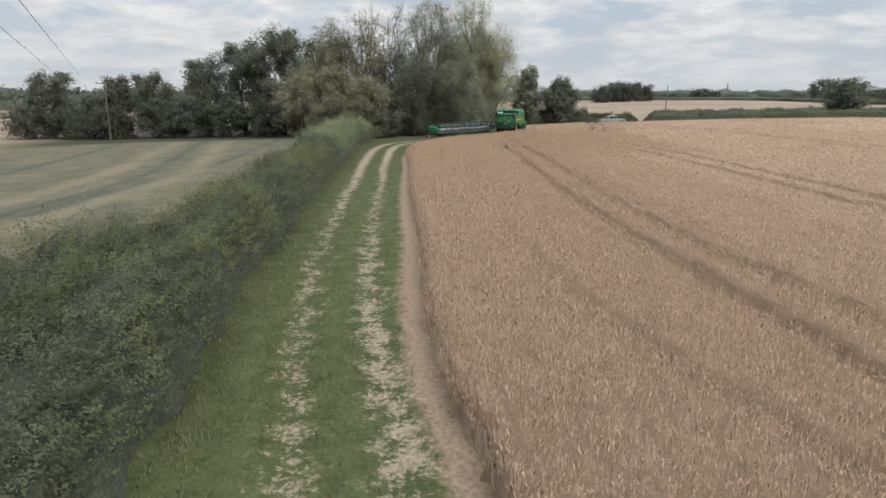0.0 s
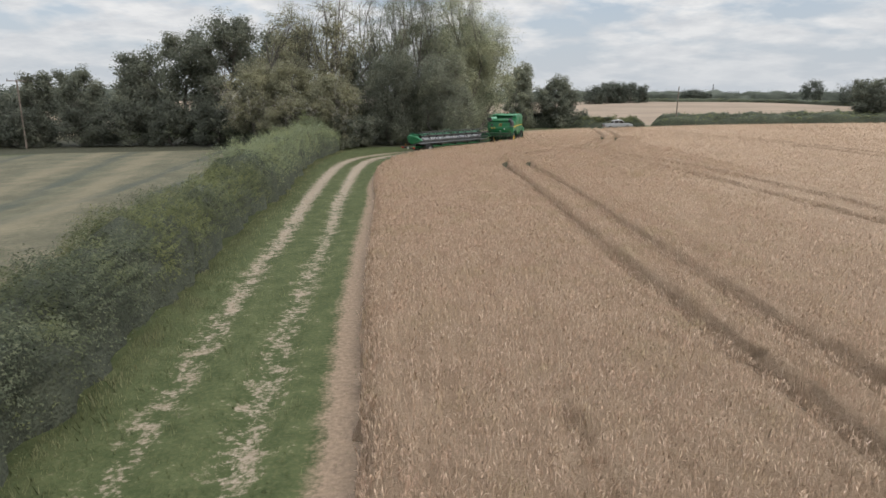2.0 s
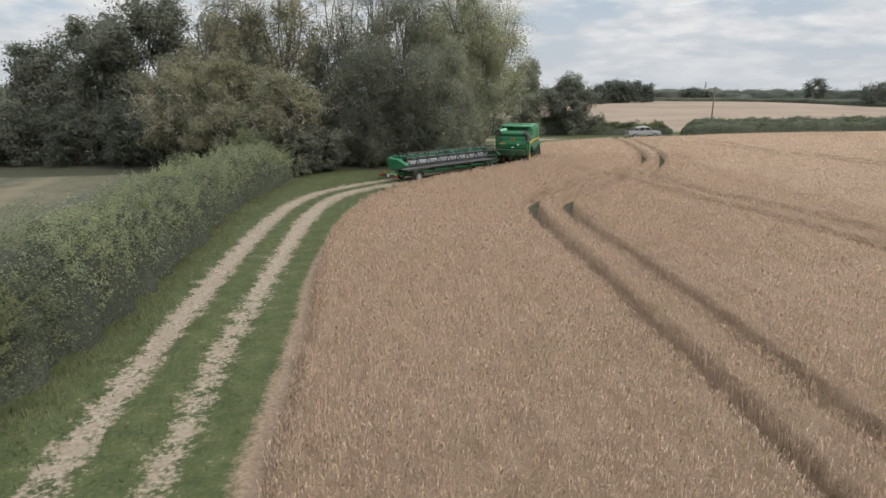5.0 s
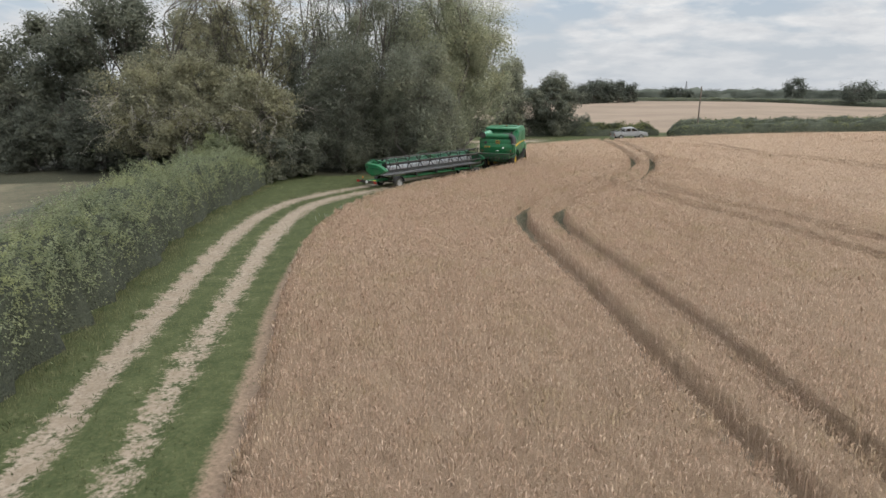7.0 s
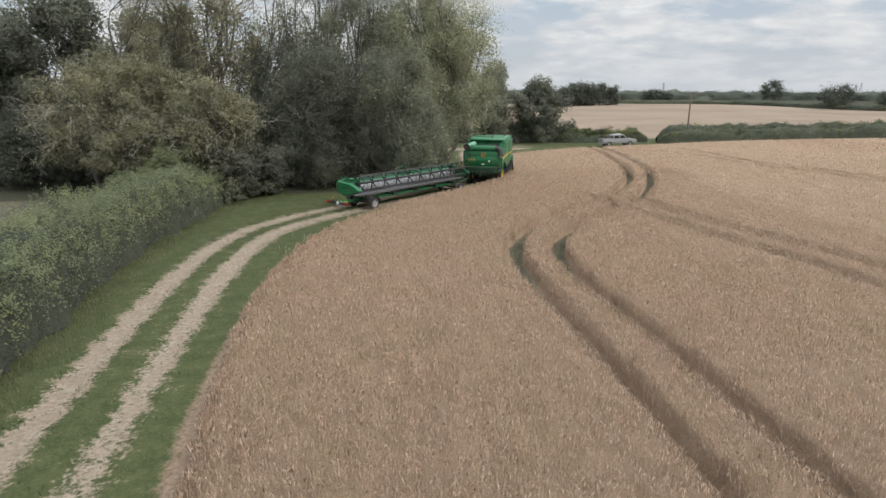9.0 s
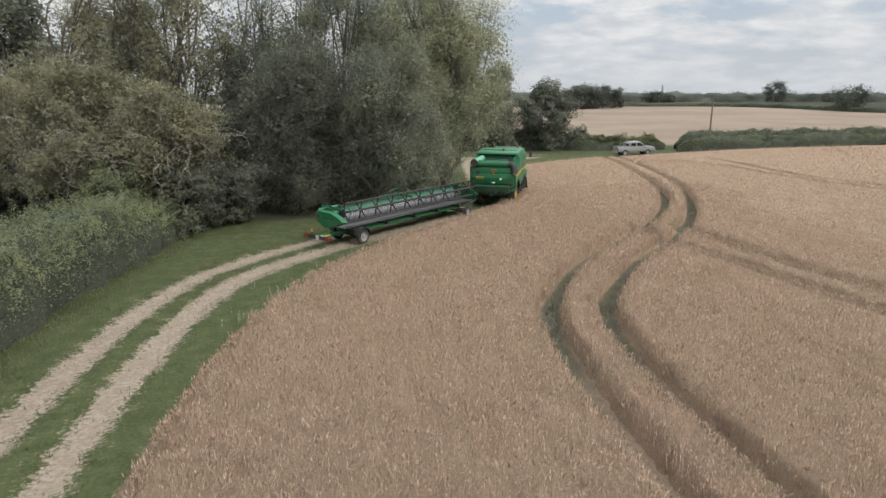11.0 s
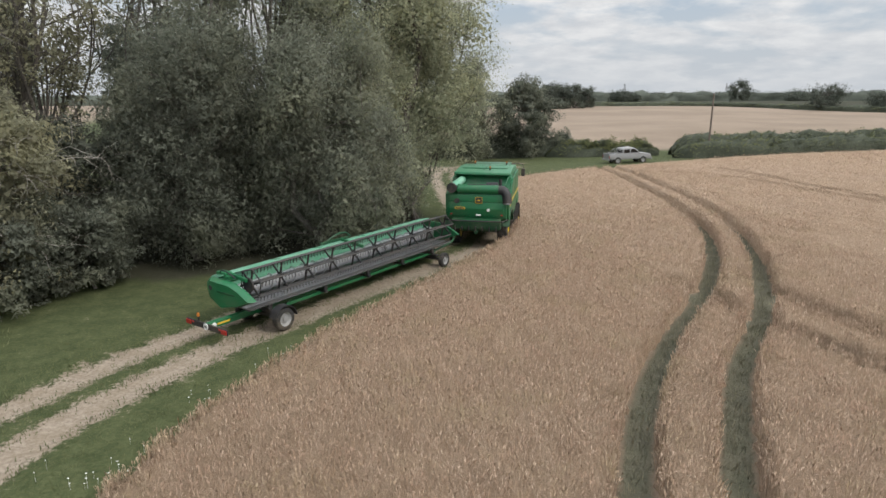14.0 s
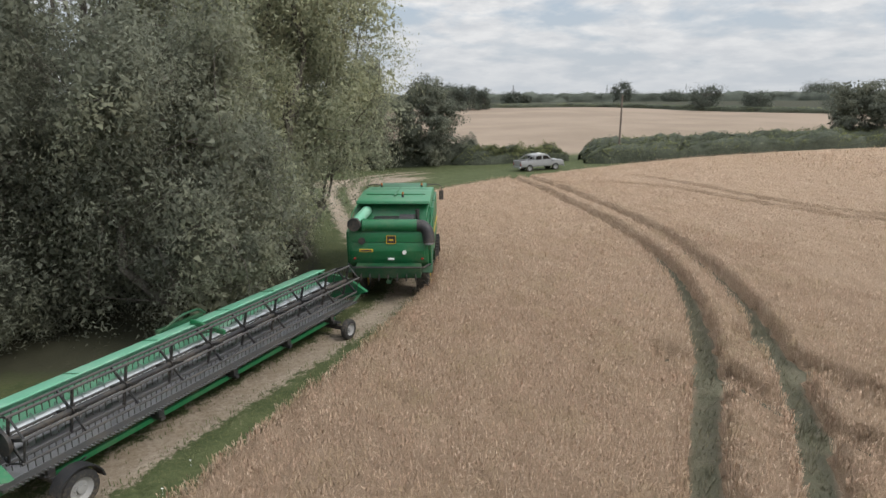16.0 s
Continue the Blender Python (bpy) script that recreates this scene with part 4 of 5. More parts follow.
def prism(bm, profile, x0, x1, bevel=0.03):
    """A profile of (y, z) points drawn out from x0 to x1."""
    rings = []
    for x in (x0, x1):
        rings.append([bm.verts.new((x, y, z)) for y, z in profile])
    n = len(profile)
    for i in range(n):
        bm.faces.new([rings[0][i], rings[0][(i + 1) % n], rings[1][(i + 1) % n], rings[1][i]])
    bm.faces.new(rings[0][::-1])
    bm.faces.new(rings[1])
    if bevel:
        mine = set(rings[0]) | set(rings[1])
        edges = [e for e in bm.edges if e.verts[0] in mine and e.verts[1] in mine]
        bmesh.ops.bevel(bm, geom=edges, offset=bevel, segments=2, affect="EDGES", profile=0.6, clamp_overlap=True)
    return bm


def pipe(bm, path, r, seg=8):
    """A bent tube along points."""
    v, q = tube(smooth(path, 5), np.full(5 * (len(path) - 1) + 1, r), seg)
    vs = [bm.verts.new(p) for p in v]
    for f in q:
        bm.faces.new([vs[i] for i in f])
    bm.faces.new(vs[:seg][::-1])
    bm.faces.new(vs[-seg:])
    return bm


def sheet(bm, pts, thick):
    """A flat plate through points, with thickness along its normal."""
    n = (Vector(pts[1]) - Vector(pts[0])).cross(Vector(pts[2]) - Vector(pts[0])).normalized() * thick
    a = [bm.verts.new(p) for p in pts]
    b = [bm.verts.new(Vector(p) + n) for p in pts]
    k = len(pts)
    bm.faces.new(a[::-1])
    bm.faces.new(b)
    for i in range(k):
        bm.faces.new([a[i], a[(i + 1) % k], b[(i + 1) % k], b[i]])
    return bm


def arc(cy, cz, r, a0, a1, n):
    return [(cy + r * math.cos(radians(a)), cz + r * math.sin(radians(a))) for a in np.linspace(a0, a1, n)]


def wheel(parent, x, y, r, width, rim_mat, side, lugs=0, hub=0.55):
    """A tyre with tread bars and a dished rim, axle along x."""
    bm = bmesh.new()
    prof = [(-0.5, 0.62), (-0.5, 0.86), (-0.42, 0.96), (-0.25, 1.0), (0.25, 1.0), (0.42, 0.96), (0.5, 0.86), (0.5, 0.62)]
    seg = 28
    rings = []
    for i in range(seg):
        a = 2 * math.pi * i / seg
        rings.append([bm.verts.new((x + px * width, y + pr * r * math.cos(a), r + pr * r * math.sin(a))) for px, pr in prof])
    for i in range(seg):
        for j in range(len(prof)):
            bm.faces.new([rings[i][j], rings[i][(j + 1) % 8], rings[(i + 1) % seg][(j + 1) % 8], rings[(i + 1) % seg][j]])
    for i in range(lugs):
        for s in (-1, 1):
            a = 2 * math.pi * (i + (0.5 if s > 0 else 0)) / lugs
            t = Matrix.Translation((x + s * width * 0.24, y + r * 1.01 * math.cos(a), r + r * 1.01 * math.sin(a))) @ Matrix.Rotation(a, 4, "X") @ Matrix.Rotation(s * 0.7, 4, "Y")
            bmesh.ops.create_cube(bm, size=1, matrix=t @ Matrix.Diagonal((0.07 * r, 0.07, width * 0.6, 1)))
    w = part("wheel", bm, RUBBER, parent, "dusty black tyre", True)
    bm = bmesh.new()
    rod(bm, (x - side * width * 0.46, y, r), (x + side * width * 0.2, y, r), r * 0.6, seg=24)
    rod(bm, (x + side * width * 0.205, y, r), (x + side * width * 0.48, y, r), r * 0.42, r * 0.64, seg=24, caps=False)
    rod(bm, (x + side * width * 0.19, y, r), (x + side * width * 0.4, y, r), r * 0.2, seg=14)
    for i in range(8):
        a = i * math.pi / 4
        rod(bm, (x + side * width * 0.19, y + r * 0.3 * math.cos(a), r + r * 0.3 * math.sin(a)), (x + side * width * 0.26, y + r * 0.3 * math.cos(a), r + r * 0.3 * math.sin(a)), r * 0.035, seg=6)
    part("rim", bm, rim_mat, w, "", True)
    return w


# ---- combine harvester ----


def combine():
    c = new("combine_harvester")
    bm = bmesh.new()
    body = ([(-1.3, 1.62), (-1.38, 2.1), (-1.33, 2.85), (-1.1, 2.98), (-0.55, 2.96)] + [(-0.3, 2.78), (0.15, 2.72), (0.5, 2.85), (0.72, 3.2), (0.85, 3.42)]
            + [(1.0, 3.62), (4.25, 3.72), (4.35, 3.6), (4.9, 1.9), (4.2, 1.55), (2.75, 1.25), (1.35, 1.3)] + arc(0, 0.76, 1.06, 30, 150, 9))
    prism(bm, body, -1.53, 1.53, 0.06)
    b = part("body", bm, GREEN, c, "glossy green sheet-metal body with dust", True)
    # upper side panels stand proud of the body
    for s in (-1, 1):
        bm = bmesh.new()
        prism(bm, [(2.25, 2.45), (2.25, 3.5), (4.3, 3.58), (4.32, 2.55)], s * 1.52, s * 1.63, 0.03)
        part("side_panel", bm, GREEN, c, "", True)
        bm = bmesh.new()
        prism(bm, [(-1.15, 1.9), (-1.2, 2.8), (-0.75, 2.9), (-0.35, 2.7), (0.25, 2.68), (0.55, 2.9), (0.9, 3.4), (2.2, 3.48), (2.2, 1.55), (1.4, 1.5)] + arc(0, 0.76, 1.2, 34, 146, 8), s * 1.53, s * 1.64, 0.03)
        panel = part("side_panel", bm, GREEN, c, "", True)
        bm = bmesh.new()
        stripe = [(-0.75, 2.16), (1.0, 2.33), (2.2, 2.39), (4.25, 2.41), (4.25, 2.48), (2.2, 2.47), (1.0, 2.44), (-0.75, 2.34)]
        prism(bm, stripe, s * 1.635, s * 1.655, 0.0)
        part("stripe", bm, YELLOW, c, "yellow side stripe")
        bm = bmesh.new()
        prism(bm, [(2.3, 1.35), (2.3, 2.36), (4.25, 2.38), (4.3, 1.95), (3.6, 1.85), (2.9, 1.5)], s * 1.52, s * 1.62, 0.03)
        part("lower_panel", bm, GREEN, c, "", True)
        bm = bmesh.new()
        prism(bm, arc(0, 0.76, 1.22, 20, 160, 11) + arc(0, 0.76, 1.12, 160, 20, 11), s * 1.1, s * 1.68, 0.012)
        part("wheel_arch", bm, DARK_GREEN, c, "", True)
    # grain tank covers, gently ridged
    bm = bmesh.new()
    prism(bm, [(0.5, 3.6), (0.52, 3.74), (2.55, 3.86), (4.2, 3.82), (4.35, 3.68)], -1.5, 1.5, 0.05)
    tank = part("tank_cover", bm, GREEN_TANK, c, "dusty green grain tank cover", True)
    for y in (1.75, 3.3):
        bm = bmesh.new()
        box(bm, (0, y, 3.83), (2.5, 0.06, 0.05), 0.015)
        part("rib", bm, GREEN, tank)
    bm = bmesh.new()
    box(bm, (0, 2.55, 3.855), (0.08, 2.6, 0.05), 0.015)
    part("rib", bm, GREEN, tank)
    # engine deck: cooling drum, duct and rear cross tube
    bm = bmesh.new()
    rod(bm, (-1.25, -1.5, 3.16), (-1.1, 0.75, 3.3), 0.21, seg=20)
    drum = part("unloading_auger", bm, GREEN_LIGHT, c, "pale green tube with a black disc for its open end", True)
    # solid black disc: the dark rim, and the shade inside the open end
    bm = bmesh.new()
    rod(bm, (-1.26, -1.62, 3.155), (-1.25, -1.45, 3.16), 0.25, seg=20)
    part("end_disc", bm, BLACK, drum, "", True)
    bm = bmesh.new()
    rod(bm, (-0.95, -1.22, 3.06), (1.1, -1.22, 3.06), 0.24, seg=20)
    rod(bm, (-0.97, -1.22, 3.06), (-0.9, -1.22, 3.06), 0.27, seg=20)
    part("cross_tube", bm, GREEN, c, "green tube across the rear", True)
    bm = bmesh.new()
    pipe(bm, [(1.05, -1.22, 3.06), (1.3, -1.24, 3.04), (1.48, -1.28, 2.88), (1.55, -1.33, 2.6), (1.56, -1.36, 2.42)], 0.235, 14)
    spout = part("spout", bm, BLACK, c, "black rubber spout bent downwards", True)
    bm = bmesh.new()
    rod(bm, (1.56, -1.36, 2.43), (1.56, -1.37, 2.36), 0.2, seg=14)
    part("spout_lip", bm, STEEL, spout, "", True)
    bm = bmesh.new()
    rod(bm, (0.35, -0.25, 3.02), (0.95, -0.25, 3.02), 0.3, seg=18)
    box(bm, (-0.2, 0.2, 2.95), (1.1, 0.6, 0.35), 0.05)
    part("engine_intake", bm, BLACK, c, "black air intake on the engine deck", True)
    bm = bmesh.new()
    rod(bm, (1.0, 0.45, 2.9), (1.0, 0.45, 3.4), 0.08, seg=12)
    part("exhaust", bm, BLACK, c, "", True)
    for s in (-1, 1):
        bm = bmesh.new()
        pipe(bm, [(s * 1.45, -0.9, 2.98), (s * 1.45, -0.9, 3.4), (s * 1.45, 0.2, 3.55), (s * 1.45, 0.95, 3.6)], 0.022, 6)
        part("handrail", bm, GREEN, c)
    # rear face
    bm = bmesh.new()
    prism(bm, [(-1.36, 1.72), (-1.43, 2.1), (-1.4, 2.42), (-1.34, 2.42), (-1.3, 1.72)], -1.4, 1.4, 0.02)
    rear = part("rear_door", bm, GREEN, c, "", True)
    bm = bmesh.new()
    prism(bm, [(-1.40, 2.44), (-1.37, 2.8), (-1.28, 2.8), (-1.3, 2.44)], -1.42, 1.42, 0.02)
    part("rear_door", bm, GREEN, c, "", True)
    bm = bmesh.new()
    box(bm, (0.12, -1.425, 2.55), (0.38, 0.03, 0.34), 0.02)
    badge = part("badge", bm, BLACK, c, "black badge with a yellow mark")
    bm = bmesh.new()
    for px, pz, sx, sz in ((0.12, 2.7, 0.34, 0.02), (0.12, 2.4, 0.34, 0.02), (-0.05, 2.55, 0.02, 0.3), (0.29, 2.55, 0.02, 0.3), (0.12, 2.54, 0.16, 0.06)):
        box(bm, (px, -1.443, pz), (sx, 0.01, sz), 0)
    part("mark", bm, YELLOW, badge)
    bm = bmesh.new()
    box(bm, (-0.85, -1.425, 2.12), (0.52, 0.03, 0.12), 0.01)
    plate = part("number_plate", bm, YELLOW, c, "yellow plate")
    bm = bmesh.new()
    box(bm, (-0.85, -1.442, 2.12), (0.42, 0.01, 0.06), 0)
    part("plate_bar", bm, BLACK, plate)
    bm = bmesh.new()
    rod(bm, (-1.0, -1.5, 2.5), (-1.0, -1.36, 2.5), 0.13, seg=18)
    part("work_light", bm, BLACK, c, "round black work light", True)
    bm = bmesh.new()
    rod(bm, (0.62, -1.455, 2.05), (0.62, -1.4, 2.05), 0.08, seg=18)
    part("speed_disc", bm, WHITE, c, "round white speed disc", True)
    bm = bmesh.new()
    box(bm, (0.1, -1.40, 1.78), (0.24, 0.03, 0.08), 0.015)
    part("sticker", bm, WHITE, c)
    for s in (-1, 1):
        bm = bmesh.new()
        box(bm, (s * 1.3, -1.39, 1.8), (0.1, 0.05, 0.07), 0.015)
        part("tail_light", bm, RED, c, "small red tail light")
    # chopper and chassis below the rear
    bm = bmesh.new()
    prism(bm, [(-1.5, 1.05), (-1.55, 1.55), (-0.9, 1.68), (-0.6, 1.1)], -1.25, 1.25, 0.04)
    chop = part("straw_chopper", bm, DARK_GREEN, c, "dark green straw chopper dusted with chaff", True)
    for k in range(7):
        bm = bmesh.new()
        box(bm, (-1.05 + 0.35 * k, -1.62, 1.12), (0.03, 0.4, 0.22), 0.008)
        part("vane", bm, BLACK, chop)
    bm = bmesh.new()
    rod(bm, (-1.35, -1.62, 1.5), (1.35, -1.62, 1.5), 0.035, seg=8)
    pipe(bm, [(1.35, -1.62, 1.5), (1.55, -1.3, 1.55), (1.6, -0.9, 1.45)], 0.03, 6)
    pipe(bm, [(-1.35, -1.62, 1.5), (-1.55, -1.3, 1.55), (-1.6, -0.9, 1.45)], 0.03, 6)
    part("rear_rail", bm, BLACK, c, "", True)
    bm = bmesh.new()
    box(bm, (0, 1.6, 1.2), (1.5, 5.0, 0.7), 0.05)
    box(bm, (0, 0, 0.78), (2.2, 0.28, 0.26), 0.04)
    box(bm, (0, 3.7, 1.0), (2.6, 0.4, 0.4), 0.05)
    box(bm, (0, -0.9, 0.9), (0.18, 1.3, 0.16), 0.03)
    part("chassis", bm, DARK_GREEN, c, "", True)
    # wheels and tracks
    for s in (-1, 1):
        wheel(c, s * 1.27, 0, 0.76, 0.55, YELLOW, s, 18)
        track_unit(c, s)
    # cab, seen from behind
    bm = bmesh.new()
    prism(bm, [(4.9, 2.0), (4.9, 3.55), (5.7, 3.5), (6.0, 2.6), (5.8, 1.9)], -0.95, 0.95, 0.06)
    cab = part("cab", bm, GLASS_DARK, c, "dark glazed cab", True)
    bm = bmesh.new()
    prism(bm, [(4.3, 3.56), (4.3, 3.78), (5.9, 3.8), (6.05, 3.6)], -1.1, 1.1, 0.05)
    part("cab_roof", bm, GREEN, cab, "", True)
    bm = bmesh.new()
    prism(bm, [(4.95, 1.6), (4.95, 2.0), (6.3, 1.95), (6.3, 1.7)], -1.7, 1.2, 0.03)
    part("platform", bm, DARK_GREEN, c, "", True)
    for s in (-1, 1):
        bm = bmesh.new()
        pipe(bm, [(s * 1.05, 5.6, 3.72), (s * 1.5, 5.75, 3.74), (s * 1.78, 5.75, 3.66), (s * 1.8, 5.75, 3.45)], 0.022, 6)
        mirror = part("mirror_arm", bm, BLACK, c, "", True)
        bm = bmesh.new()
        box(bm, (s * 1.8, 5.72, 3.22), (0.22, 0.07, 0.46), 0.03)
        part("mirror", bm, BLACK, mirror)
        bm = bmesh.new()
        box(bm, (s * 1.35, 4.35, 2.85), (0.1, 0.16, 0.12), 0.02)
        part("side_lamp", bm, BLACK, c)
    for x, y in ((-0.9, 4.1), (0.95, 4.1), (0.35, 1.15)):
        bm = bmesh.new()
        rod(bm, (x, y, 3.8), (x, y, 3.92), 0.05, seg=10)
        stalk = part("beacon_base", bm, BLACK, c)
        bm = bmesh.new()
        rod(bm, (x, y, 3.92), (x, y, 4.02), 0.05, 0.035, seg=12)
        part("beacon", bm, ORANGE, stalk, "amber beacon", True)
    # left ladder
    for s in (-1, 1):
        bm = bmesh.new()
        pipe(bm, [(-1.75, 4.9 + s * 0.3, 0.55), (-1.78, 4.9 + s * 0.3, 1.6), (-1.7, 4.9 + s * 0.3, 2.7)], 0.025, 6)
        part("ladder_rail", bm, BLACK, c, "", True)
    for k in range(4):
        bm = bmesh.new()
        box(bm, (-1.76, 4.9, 0.6 + 0.3 * k), (0.16, 0.6, 0.035), 0.008)
        part("ladder_step", bm, BLACK, c)
    # feeder house and front light frame
    bm = bmesh.new()
    prism(bm, [(5.0, 0.9), (5.0, 1.7), (6.7, 1.2), (6.8, 0.6)], -0.7, 0.7, 0.04)
    part("feeder_house", bm, GREEN, c, "", True)
    bm = bmesh.new()
    box(bm, (1.3, 5.2, 1.75), (0.55, 0.9, 0.6), 0.05)
    part("front_tank", bm, GREEN, c, "", True)
    return tagged(c, "large dusty green combine harvester with yellow stripe and rubber tracks", "combine harvester")


def track_unit(c, s):
    """A triangular rubber track with yellow rollers."""
    x = s * 1.45
    outline = smooth([(2.62, 0.36), (2.72, 0.1), (3.0, 0.03), (3.8, 0.02), (4.6, 0.03), (4.9, 0.1), (5.0, 0.36), (4.75, 0.75), (4.15, 1.45), (3.85, 1.62), (3.5, 1.48), (2.9, 0.8), (2.62, 0.36)], 5)[:-1]
    cen = outline.mean(0)
    bm = bmesh.new()
    rings = []
    for y, z in outline:
        d = np.array([y, z]) - cen
        d = d / np.linalg.norm(d) * 0.06
        rings.append([bm.verts.new((x - 0.32, y, z)), bm.verts.new((x + 0.32, y, z)), bm.verts.new((x + 0.32, y - d[0], z - d[1])), bm.verts.new((x - 0.32, y - d[0], z - d[1]))])
    n = len(rings)
    for i in range(n):
        for j in range(4):
            bm.faces.new([rings[i][j], rings[i][(j + 1) % 4], rings[(i + 1) % n][(j + 1) % 4], rings[(i + 1) % n][j]])
    belt = part("track", bm, RUBBER, c, "black rubber track belt with cleats")
    seg = np.r_[0, np.cumsum(np.hypot(*np.diff(np.vstack([outline, outline[:1]]), axis=0).T))]
    bm = bmesh.new()
    for u in np.arange(0, seg[-1], 0.16):
        loop = np.vstack([outline, outline[:1]])
        y, z = np.interp(u, seg, loop[:, 0]), np.interp(u, seg, loop[:, 1])
        y2, z2 = np.interp((u + 0.03) % seg[-1], seg, loop[:, 0]), np.interp((u + 0.03) % seg[-1], seg, loop[:, 1])
        a = math.atan2(z2 - z, y2 - y)
        box(bm, (x, y, max(z, 0.03)), (0.6, 0.06, 0.07), 0, Matrix.Rotation(a, 4, "X"))
    part("cleats", bm, RUBBER, belt)
    for y, z, r in ((2.98, 0.38, 0.3), (4.62, 0.38, 0.3), (3.45, 0.25, 0.18), (3.85, 0.25, 0.18), (4.2, 0.25, 0.18)):
        bm = bmesh.new()
        rod(bm, (x - 0.26, y, z), (x + 0.26, y, z), r, seg=18)
        rod(bm, (x + s * 0.24, y, z), (x + s * 0.3, y, z), r * 0.45, seg=12)
        part("roller", bm, YELLOW, c, "dusty yellow track roller", True)
    bm = bmesh.new()
    rod(bm, (x - 0.2, 3.85, 1.2), (x + s * 0.22, 3.85, 1.2), 0.36, seg=16)
    for k in range(10):
        a = k * math.pi / 5
        rod(bm, (x + s * 0.2, 3.85, 1.2), (x + s * 0.2, 3.85 + 0.34 * math.cos(a), 1.2 + 0.34 * math.sin(a)), 0.035, seg=6)
    part("sprocket", bm, DARK_GREEN, c, "", True)
    bm = bmesh.new()
    prism(bm, [(3.0, 0.4), (3.7, 0.95), (4.0, 0.95), (4.6, 0.4), (3.8, 0.3)], x + s * 0.05, x + s * 0.16, 0.02)
    part("track_frame", bm, DARK_GREEN, c, "", True)


# ---- header on its trailer ----
HEAD_A, HEAD_B = -1.2, 11.0


def header():
    """The cutting header: it lies lengthwise on the trailer, its knife to the right."""
    h = new("grain_header")
    # back and top sheets
    bm = bmesh.new()
    prof = [(-1.02, 1.02), (-1.2, 1.52), (-1.36, 1.78), (-1.16, 1.95), (-0.58, 2.06), (-0.57, 2.03), (-0.86, 1.9), (-0.92, 1.7), (-0.94, 1.5), (-0.96, 1.06)]
    a = [bm.verts.new((px, HEAD_A, pz)) for px, pz in prof]
    b = [bm.verts.new((px, HEAD_B, pz)) for px, pz in prof]
    k = len(prof)
    for i in range(k):
        bm.faces.new([a[i], a[(i + 1) % k], b[(i + 1) % k], b[i]])
    bm.faces.new(a[::-1])
    bm.faces.new(b)
    part("back_sheet", bm, GREEN_LIGHT, h, "pale dusty green back and top sheet", True)
    for y in (1.4, 3.6, 6.2, 8.2):
        bm = bmesh.new()
        box(bm, (-0.87, y, 2.014), (0.56, 0.03, 0.012), 0, Matrix.Rotation(-0.187, 4, "Y"))
        part("sheet_seam", bm, GREEN, h)
    for y in np.linspace(HEAD_A + 0.3, HEAD_B - 0.3, 9):
        bm = bmesh.new()
        box(bm, (-1.19, y, 1.4), (0.05, 0.07, 0.72), 0.012, Matrix.Rotation(-0.33, 4, "Y"))
        part("back_rib", bm, GREEN, h)
    bm = bmesh.new()
    for x, z, w in ((-0.6, 1.03, 0.84), (0.16, 1.01, 0.66)):
        box(bm, (x, (HEAD_A + HEAD_B) / 2, z), (w, HEAD_B - HEAD_A - 0.1, 0.05), 0.01)
    part("floor", bm, STEEL, h, "dusty worn steel header floor")
    # intake opening frame in the middle of the back
    bm = bmesh.new()
    for dy in (-0.75, 0.75):
        box(bm, (-1.2, 4.9 + dy, 1.5), (0.14, 0.1, 0.95), 0.02)
    box(bm, (-1.2, 4.9, 2.0), (0.14, 1.6, 0.1), 0.02)
    pipe(bm, [(-0.95, 4.2, 2.12), (-0.8, 4.6, 2.36), (-0.8, 5.2, 2.36), (-0.95, 5.6, 2.12)], 0.035, 8)
    part("mounting_frame", bm, DARK_GREEN, h, "", True)
    # auger: drum, flights and fingers
    bm = bmesh.new()
    rod(bm, (-0.45, HEAD_A + 0.1, 1.36), (-0.45, HEAD_B - 0.1, 1.36), 0.25, seg=20)
    auger = part("auger", bm, CHROME, h, "shiny worn auger drum", True)
    bm = bmesh.new()
    for side, y0, y1, hand in ((0, HEAD_A + 0.15, 4.4, 1), (1, 5.4, HEAD_B - 0.15, -1)):
        n = 110
        inner, outer = [], []
        for i in range(n + 1):
            y = y0 + (y1 - y0) * i / n
            ang = hand * (y - y0) / 0.55 * 2 * math.pi
            for r, lst in ((0.24, inner), (0.34, outer)):
                lst.append(bm.verts.new((-0.45 + r * math.cos(ang), y, 1.36 + r * math.sin(ang))))
        for i in range(n):
            bm.faces.new([inner[i], outer[i], outer[i + 1], inner[i + 1]])
    flight = part("flight", bm, CHROME, auger, "bright steel screw flight", True)
    # floor and cutter bar with fingers
    bm = bmesh.new()
    box(bm, (0.55, (HEAD_A + HEAD_B) / 2, 1.0), (0.3, HEAD_B - HEAD_A, 0.05), 0.01)
    box(bm, (0.69, (HEAD_A + HEAD_B) / 2, 1.0), (0.06, HEAD_B - HEAD_A, 0.07), 0.01)
    bar = part("cutter_bar", bm, BAT_STEEL, h, "dark steel cutter bar")
    bm = bmesh.new()
    for y in np.arange(HEAD_A + 0.1, HEAD_B - 0.05, 0.1):
        rod(bm, (0.71, y, 1.0), (0.87, y, 1.03), 0.024, 0.006, seg=5)
    part("knife_edge", bm, STEEL, bar, "steel knife edge with pointed guards")
    # reel: axle, end spiders, six bats with spring tines
    cx, cz, R = 0.42, 1.8, 0.56
    bm = bmesh.new()
    rod(bm, (cx, HEAD_A + 0.35, cz), (cx, HEAD_B - 0.1, cz), 0.07, seg=12)
    reel = part("reel_tube", bm, BLACK, h, "black reel tube", True)
    spots = np.linspace(HEAD_A + 0.4, HEAD_B - 0.15, 10)
    angles = [math.radians(-44 + 60 * i) for i in range(6)]
    for y in spots:
        bm = bmesh.new()
